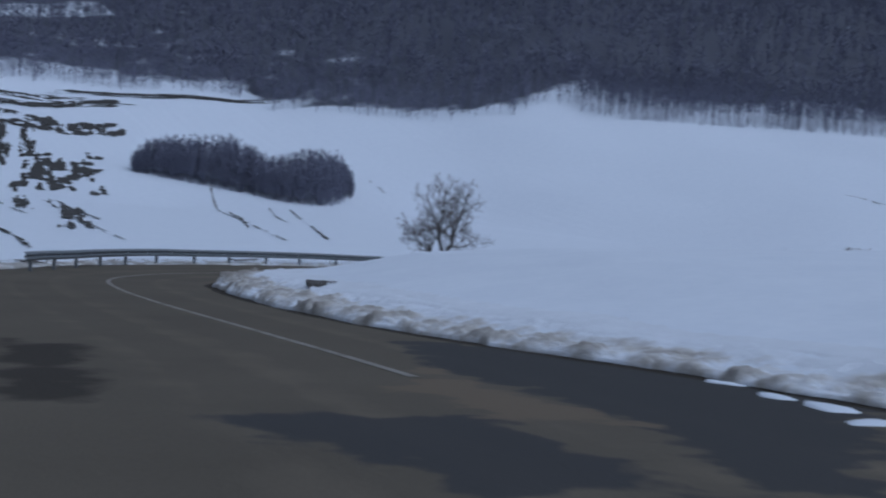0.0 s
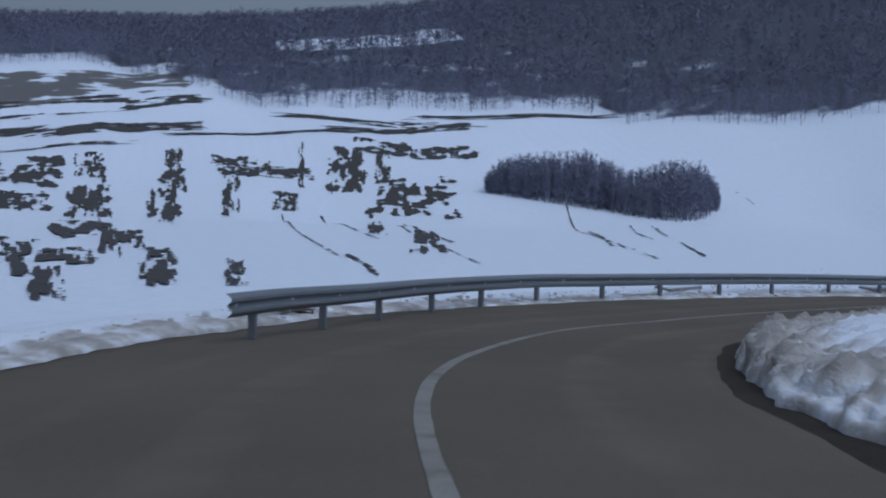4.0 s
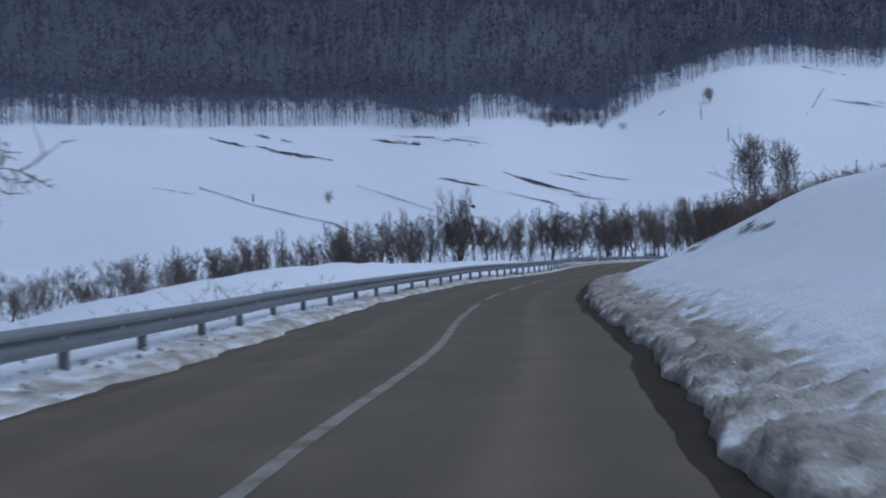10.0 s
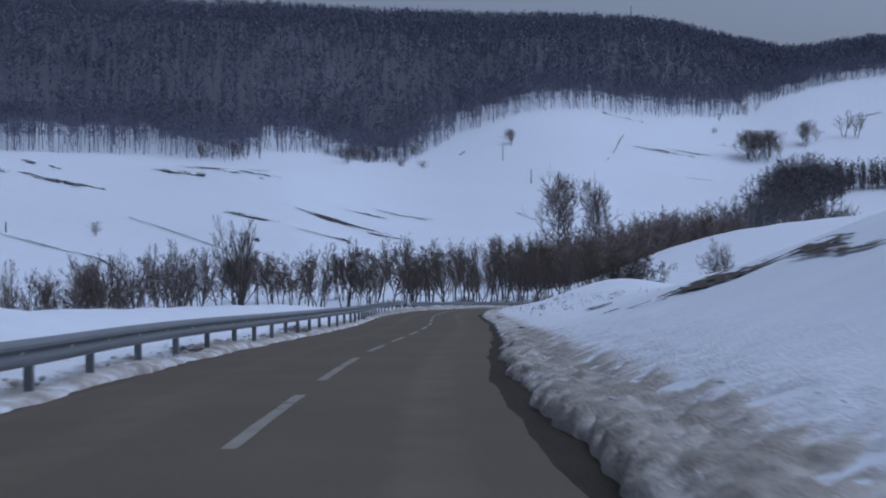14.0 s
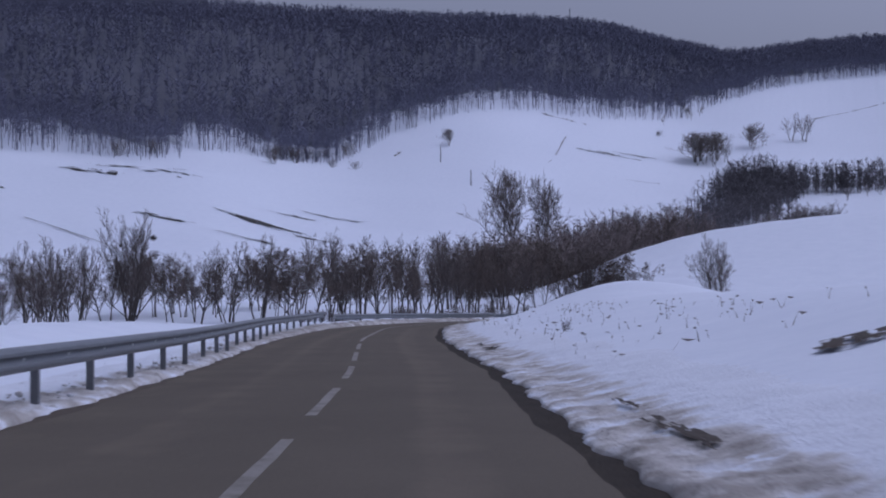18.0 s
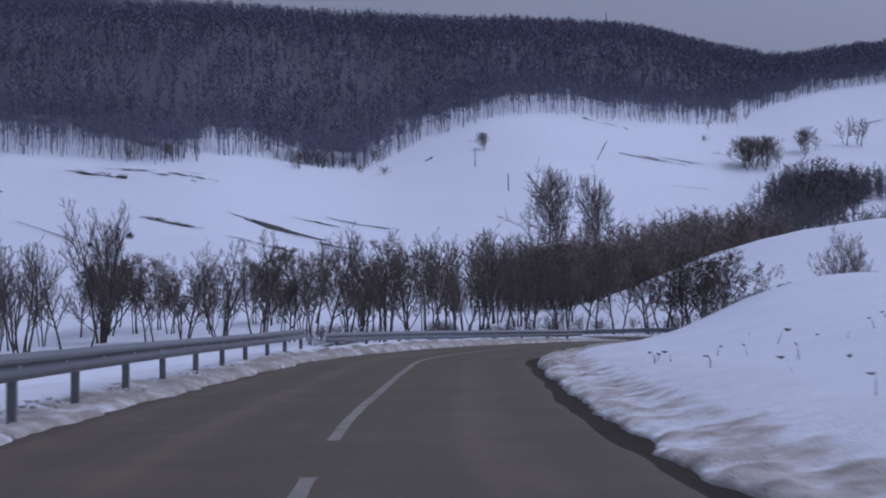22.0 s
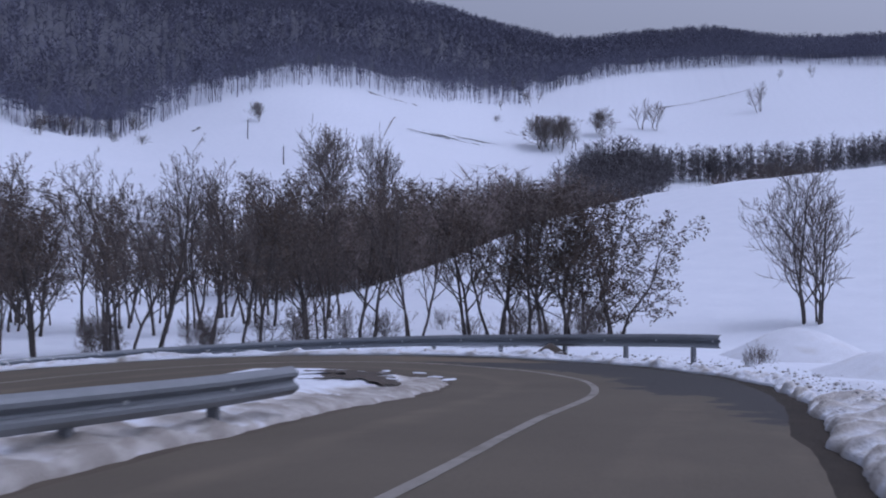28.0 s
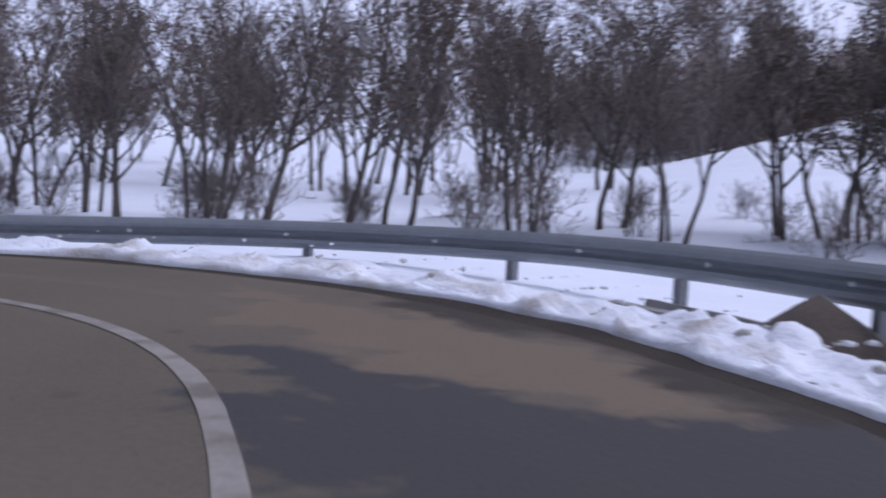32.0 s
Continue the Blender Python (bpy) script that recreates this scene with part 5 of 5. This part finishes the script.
def floe(x, y, size, seed):
    """A thin flat scrap of old snow on the road."""
    rnd = random.Random(seed)
    n = 14
    d = ((LINE - (x, y)) ** 2).sum(1)
    z = ROAD_Z[d.argmin()] - 0.008 * math.sqrt(d.min())
    v, f = [(0, 0, 0.022)], []
    turn = rnd.uniform(0, 3.14)
    for r, h in ((0.55, 0.02), (0.9, 0.012), (1.0, -0.02)):
        for i in range(n):
            a = 6.2832 * i / n
            w = size * r * (1 + 0.3 * noise.noise((math.cos(a) * 1.7 + seed, math.sin(a) * 1.7, seed)))
            px, py = w * math.cos(a), w * 0.5 * math.sin(a)
            v.append((px * math.cos(turn) - py * math.sin(turn), px * math.sin(turn) + py * math.cos(turn), h * rnd.uniform(0.7, 1.3)))
    f += [(0, 1 + i, 1 + (i + 1) % n) for i in range(n)]
    for k in range(2):
        f += [(1 + k * n + i, 1 + (k + 1) * n + i, 1 + (k + 1) * n + (i + 1) % n, 1 + k * n + (i + 1) % n) for i in range(n)]
    ob = new("snow_scrap", mesh_of("snow_scrap", v, f, SNOW, True))
    ob.location = (x, y, z)
    tagged(ob, "thin scrap of melting snow on the road's edge", "snow", "scraps of snow on the asphalt")


for i, (x, y, size) in enumerate([(-15.2, 29.2, 0.5), (-15.4, 28.2, 0.7), (-14.7, 30.6, 0.45), (-15.9, 27.2, 0.55), (-14.3, 32.0, 0.4), (176.6, 127.9, 0.35), (174.1, 126.9, 0.4), (171.5, 127.0, 0.35), (172.8, 127.2, 0.3), (177.4, 128.8, 0.3), (175.0, 127.3, 0.3), (-14.2, 33.6, 0.35)]):
    floe(x + (0.35 if x < 0 else 0), y, size * 0.65, 40 + i)


def rubble(s0, s1, side, n, seed, low, high, label):
    """Lumps of ploughed snow and ice scattered along the ridge, in one mesh."""
    r = np.random.RandomState(seed)
    v, f = [], []
    s = r.uniform(s0, s1, n)
    e = np.abs(r.normal(0.25, 0.55, n))
    px, py, pz = off_road(s, side, 0.0)
    i = np.clip(np.round(s / 0.5).astype(int), 0, len(ARC) - 1)
    px, py = px + NORMAL[i, 0] * side * e, py + NORMAL[i, 1] * side * e
    h = RIDGE[i] if side < 0 else np.full(n, 0.15)
    z = ROAD_Z[i] + h * smooth01(e / 0.6) * 0.9
    size = low + (high - low) * r.uniform(0, 1, n) ** 3
    bm = bmesh.new()
    bmesh.ops.create_icosphere(bm, subdivisions=1, radius=1.0)
    unit = np.array([q.co[:] for q in bm.verts])
    tri = np.array([[q.index for q in p.verts] for p in bm.faces])
    bm.free()
    m = len(unit)
    a = unit[None] * r.uniform(0.7, 1.25, (n, m, 1)) * r.uniform(0.6, 1.3, (n, 1, 3)) * size[:, None, None]
    a[..., 2] *= 0.6
    a = a + np.stack([px, py, z], 1)[:, None]
    f = (tri[None] + (np.arange(n) * m)[:, None, None]).reshape(-1, 3)
    me = mesh_of("snow_rubble", a.reshape(-1, 3), f, BANK_SNOW, True)
    painted(me, "dirt", np.repeat(np.clip(0.7 - e * 0.3, -0.1, 0.7) * r.uniform(0.5, 1.1, n), m))
    tagged(new("snow_rubble", me), label, "snow", kind="stuff")


rubble(arc_at(166, 124), arc_at(170, 142), -1, 1200, 54, 0.012, 0.05, "crumbs of old snow round the hairpin")
rubble(arc_at(-17.6, 31), arc_at(150, 125.6), 1, 2200, 55, 0.015, 0.07, "crumbs of old snow on the shoulder")

# dark earth scar along the brow of the cut bank
for i, (x, y, length, width) in enumerate([(69.3, 99.2, 1.2, 0.25), (66.6, 98.1, 1.0, 0.3), (64.6, 97.0, 2.4, 0.4), (63.0, 96.1, 3.0, 0.8), (61.9, 95.4, 3.2, 1.0), (60.5, 94.7, 3.2, 0.9), (58.6, 93.9, 3.0, 0.5), (56.2, 93.2, 3.0, 0.35), (52.1, 92.0, 1.6, 0.35), (50.3, 91.9, 1.8, 0.4), (48.7, 91.8, 1.6, 0.3), (42.3, 88.2, 0.8, 0.45), (41.0, 87.9, 0.8, 0.4), (39.7, 87.2, 0.7, 0.35), (38.9, 86.8, 0.7, 0.35)]):
    grass_patch(x, y, length, width, 22 + 6 * math.sin(i * 2.1), 200 + i, strips=9, mat=SOIL, lift=0.05, label="dark earth broken out of the snowy bank", name="earth_scar", fill=0.4)
for i, (x, y, length, width, turn) in enumerate([(140.6, 118.2, 2.0, 1.0, -50), (141.6, 117.4, 1.8, 0.8, -40), (143.0, 116.9, 1.8, 0.9, -10), (144.6, 116.4, 1.4, 0.4, 10), (142.4, 118.0, 1.0, 0.25, 0)]):
    grass_patch(x, y, length, width, turn, 240 + i, strips=5, mat=SOIL, lift=0.06, label="dark rough earth on the snowy hump", name="earth_scar", fill=0.35)
for i, (x, y, length, width, turn) in enumerate([(85.1, 103.0, 0.9, 0.8, 0), (-1.9, 69.6, 1.5, 0.4, 50), (-3.2, 68.2, 1.2, 0.3, 55), (-6.5, 65.2, 1.5, 0.4, 60), (-5.0, 67.2, 1.0, 0.25, 40), (-12.4, 47.9, 1.4, 0.4, 80), (77.6, 111.9, 5.0, 0.9, 19), (60.5, 106.0, 2.4, 0.5, 19),
                                                 (104.9, 113.0, 1.6, 0.15, 18), (101.6, 111.8, 1.6, 0.35, 18), (83.0, 105.55, 1.4, 0.1, 20), (79.9, 104.6, 2.4, 0.16, 19),
                                                 (145, 132.6, 3.0, 0.6, 0), (137.2, 130.2, 1.6, 0.4, 15), (139.7, 131.0, 1.8, 0.5, 10), (131.9, 129.4, 1.4, 0.3, 15), (133.6, 129.8, 1.2, 0.3, 20), (-15.9, 67.9, 1.6, 0.5, 45), (-21.9, 47.6, 2.0, 0.4, 80), (-21.6, 49.6, 2.2, 0.5, 80), (-21.3, 52.2, 1.8, 0.4, 80), (171.2, 128.2, 4.0, 1.5, 12)]):
    grass_patch(x, y, length, width, turn, 220 + i, strips=3, mat=SOIL, lift=0.06, label="dark earth showing through thin snow", name="bare_earth")


def slab(x, y, z, size, tilt, turn, label):
    ob = base("concrete_slab", x, y, z, turn)
    tagged(ob, label, "slab")
    bm = box(*size, 0.02)
    for v in bm.verts:
        v.co += Vector((noise.noise(v.co * 3), noise.noise(v.co * 3 + Vector((5, 0, 0))), 0)) * 0.03
    bmesh.ops.rotate(bm, matrix=Matrix.Rotation(radians(tilt), 3, "X"), verts=bm.verts)
    me = bpy.data.meshes.new("slab")
    bm.to_mesh(me)
    me.materials.append(CONCRETE)
    under("block", me, ob)
    if size[0] < 1.5:
        me.materials[0] = WOODPOLE
        return
    bm = box(size[0] * 0.98, size[1] * 0.9, 0.06, 0.02)
    bmesh.ops.translate(bm, vec=(0, 0, size[2] / 2 + 0.02), verts=bm.verts)
    bmesh.ops.rotate(bm, matrix=Matrix.Rotation(radians(tilt), 3, "X"), verts=bm.verts)
    me = bpy.data.meshes.new("snow_cap")
    bm.to_mesh(me)
    me.materials.append(SNOW)
    under("snow_cap", me, ob, "crust of snow")


slab(-12.7, 47.5, ground_z(-12.7, 47.5) + 0.06, (1.2, 0.5, 0.1), 2, 70, "tilted dark slab half buried in the snow")
slab(6.0, 84.4, ground_z(6.0, 84.4) + 0.05, (2.4, 0.6, 0.14), 6, 30, "low concrete kerb slab behind the guardrail")
slab(-3.5, 79.6, ground_z(-3.5, 79.6) + 0.05, (2.0, 0.5, 0.12), 8, 40, "low concrete kerb slab in the snow")


def mound(x, y, z, radius, height, mat, label, name, peaked=False):
    n, v, f = 18, [(0, 0, height)], []
    for r in (0.3, 0.62, 1.0):
        for i in range(n):
            a = 6.2832 * i / n
            w = radius * r * (1 + 0.2 * noise.noise((math.cos(a) * 2, math.sin(a) * 2, x)))
            v.append((w * math.cos(a), w * 0.75 * math.sin(a), height * (1 - r if peaked else 0.5 + 0.5 * math.cos(math.pi * r)) + 0.05 * noise.noise((w * 3, a, y)) - (0.1 if r == 1 else 0)))
    f += [(0, 1 + i, 1 + (i + 1) % n) for i in range(n)]
    for k in range(2):
        f += [(1 + k * n + i, 1 + (k + 1) * n + i, 1 + (k + 1) * n + (i + 1) % n, 1 + k * n + (i + 1) % n) for i in range(n)]
    ob = new(name, mesh_of(name, v, f, mat, True))
    ob.location = (x, y, z)
    return tagged(ob, label, "heap")


mound(183.6, 125.4, -11.33, 0.95, 0.46, SOIL, "small mound of dark grit under the guardrail", "grit_mound", True)
mound(183.0, 125.45, -11.3, 0.55, 0.3, BANK_SNOW, "small heap of snow beside the grit", "snow_mound")
mound(187, 118.4, ground_z(187, 118.4) - 0.05, 3.6, 1.0, BANK_SNOW, "rounded heap of ploughed snow past the guardrail's end", "snow_mound")
mound(179.0, 117.4, ground_z(179, 117.4) - 0.05, 2.8, 0.6, BANK_SNOW, "rounded heap of ploughed snow past the guardrail's end", "snow_mound")
mound(172.6, 119.2, ground_z(172.6, 119.2) - 0.1, 2.2, 0.35, BANK_SNOW, "low heap of ploughed snow at the roadside", "snow_mound")

# concrete gutter under the hairpin's guardrail
gutter = spline([(x, y, 0) for x, y in [(179.3, 121.5), (180.6, 122.55), (181.9, 123.75), (183.3, 125.05), (184.6, 126.5), (185.3, 127.5)]], 0.5)[:, :2]
gz_ = [ROAD_Z[((LINE - q) ** 2).sum(1).argmin()] for q in gutter]
gt = np.gradient(gutter, axis=0)
gt = gt / np.linalg.norm(gt, axis=1)[:, None]
gv, gf = [], []
for (x, y), (tx, ty), z in zip(gutter, gt, gz_):
    for o, h in ((0.0, -0.4), (0.0, -0.04), (0.1, -0.03), (0.13, -0.14), (0.4, -0.14), (0.43, -0.03), (0.52, -0.04), (0.52, -0.4)):
        gv.append((x - ty * -o, y + tx * -o, z + h))
for i in range(len(gutter) - 1):
    for j in range(7):
        q = i * 8 + j
        gf.append((q, q + 1, q + 9, q + 8))
tagged(new("drain_channel", mesh_of("drain_channel", gv, gf, CONCRETE)), "shallow concrete drain channel below the guardrail", "drain", kind="structure")

# dry stalks standing in the snow
r = np.random.RandomState(61)
n = 150
sx, sy = r.uniform(90, 124, n), r.uniform(0, 1, n)
sy = 104.5 + (sx - 90) * 0.33 + sy * 5.5 - 3.0
sz = land(sx, sy)
sv, sf = [], []
for x, y, z in zip(sx, sy, sz):
    h, a = r.uniform(0.08, 0.3), r.uniform(0, 6.28)
    lx, ly = r.normal(0, 0.06), r.normal(0, 0.06)
    b = len(sv)
    sv += [(x - 0.012 * math.cos(a), y - 0.012 * math.sin(a), z - 0.05), (x + 0.012 * math.cos(a), y + 0.012 * math.sin(a), z - 0.05), (x + lx, y + ly, z + h), (x + lx * 1.6, y + ly * 1.6, z + h * 0.8), (x + lx * 2.4 + 0.05, y + ly * 2.4, z + h * 0.95)]
    sf += [(b, b + 1, b + 2), (b + 2, b + 3, b + 4)]
tagged(new("dry_stalks", mesh_of("dry_stalks", sv, sf, DRY)), "dry brown stalks sticking out of the snow", "grass", kind="stuff")

# brush and litter under the guardrail
r = np.random.RandomState(62)
bx, by = [], []
for s in r.uniform(arc_at(0, 76), arc_at(40, 95), 170):
    x, y, _ = off_road(np.array(s), 1, r.uniform(1.2, 5.0))
    bx.append(float(x)), by.append(float(y))
bx, by = np.array(bx), np.array(by)
sliver_woods("brush", bx, by, land(bx, by) + 0.45, r.uniform(0.25, 0.8, len(bx)), 0.25, 14, 7.0, SCRUB, 63, "low dry brush in the snow behind the guardrail", 0.1, 0.006)


def clods(bank, s0, s1, n, seed, label):
    """Frozen lumps thrown up by the plough, half sunk in the bank's crest and face."""
    s, grid, coat = BANKS[bank]
    g = np.random.default_rng(seed)
    i = np.searchsorted(s, g.uniform(s0, s1, n)).clip(0, len(s) - 2)
    j = np.clip(g.normal(14, 6.0, n), 4, 26).astype(int)
    at = grid[i, j] + (grid[i + 1, j + 1] - grid[i, j]) * g.uniform(0, 1, (n, 1))
    size = 0.01 + 0.022 * g.uniform(0, 1, n) ** 3
    bm = bmesh.new()
    bmesh.ops.create_icosphere(bm, subdivisions=1, radius=1)
    unit = np.array([v.co[:] for v in bm.verts])
    tri = np.array([[v.index for v in f.verts] for f in bm.faces])
    bm.free()
    m = len(unit)
    shape = unit[None] * g.uniform(0.65, 1.25, (n, m, 1)) * g.uniform(0.7, 1.3, (n, 1, 3)) * np.array([1.2, 1.2, 0.6])
    v = at[:, None] + shape * size[:, None, None] - np.array([0, 0, 0.1]) * size[:, None, None]
    me = mesh_of("snow_clods", v.reshape(-1, 3), (np.arange(n)[:, None, None] * m + tri[None]).reshape(-1, 3), BANK_SNOW, True)
    painted(me, "dirt", np.repeat(np.minimum(coat[i, j], 0.3) + g.uniform(-0.5, 0.0, n), m))
    tagged(new("snow_clods", me), label, "snow", kind="stuff")


clods(0, 84, 190, 900, 71, "frozen dirty lumps of ploughed snow on the bank")
clods(0, 20, 84, 150, 72, "scattered lumps of ploughed snow on the bank")
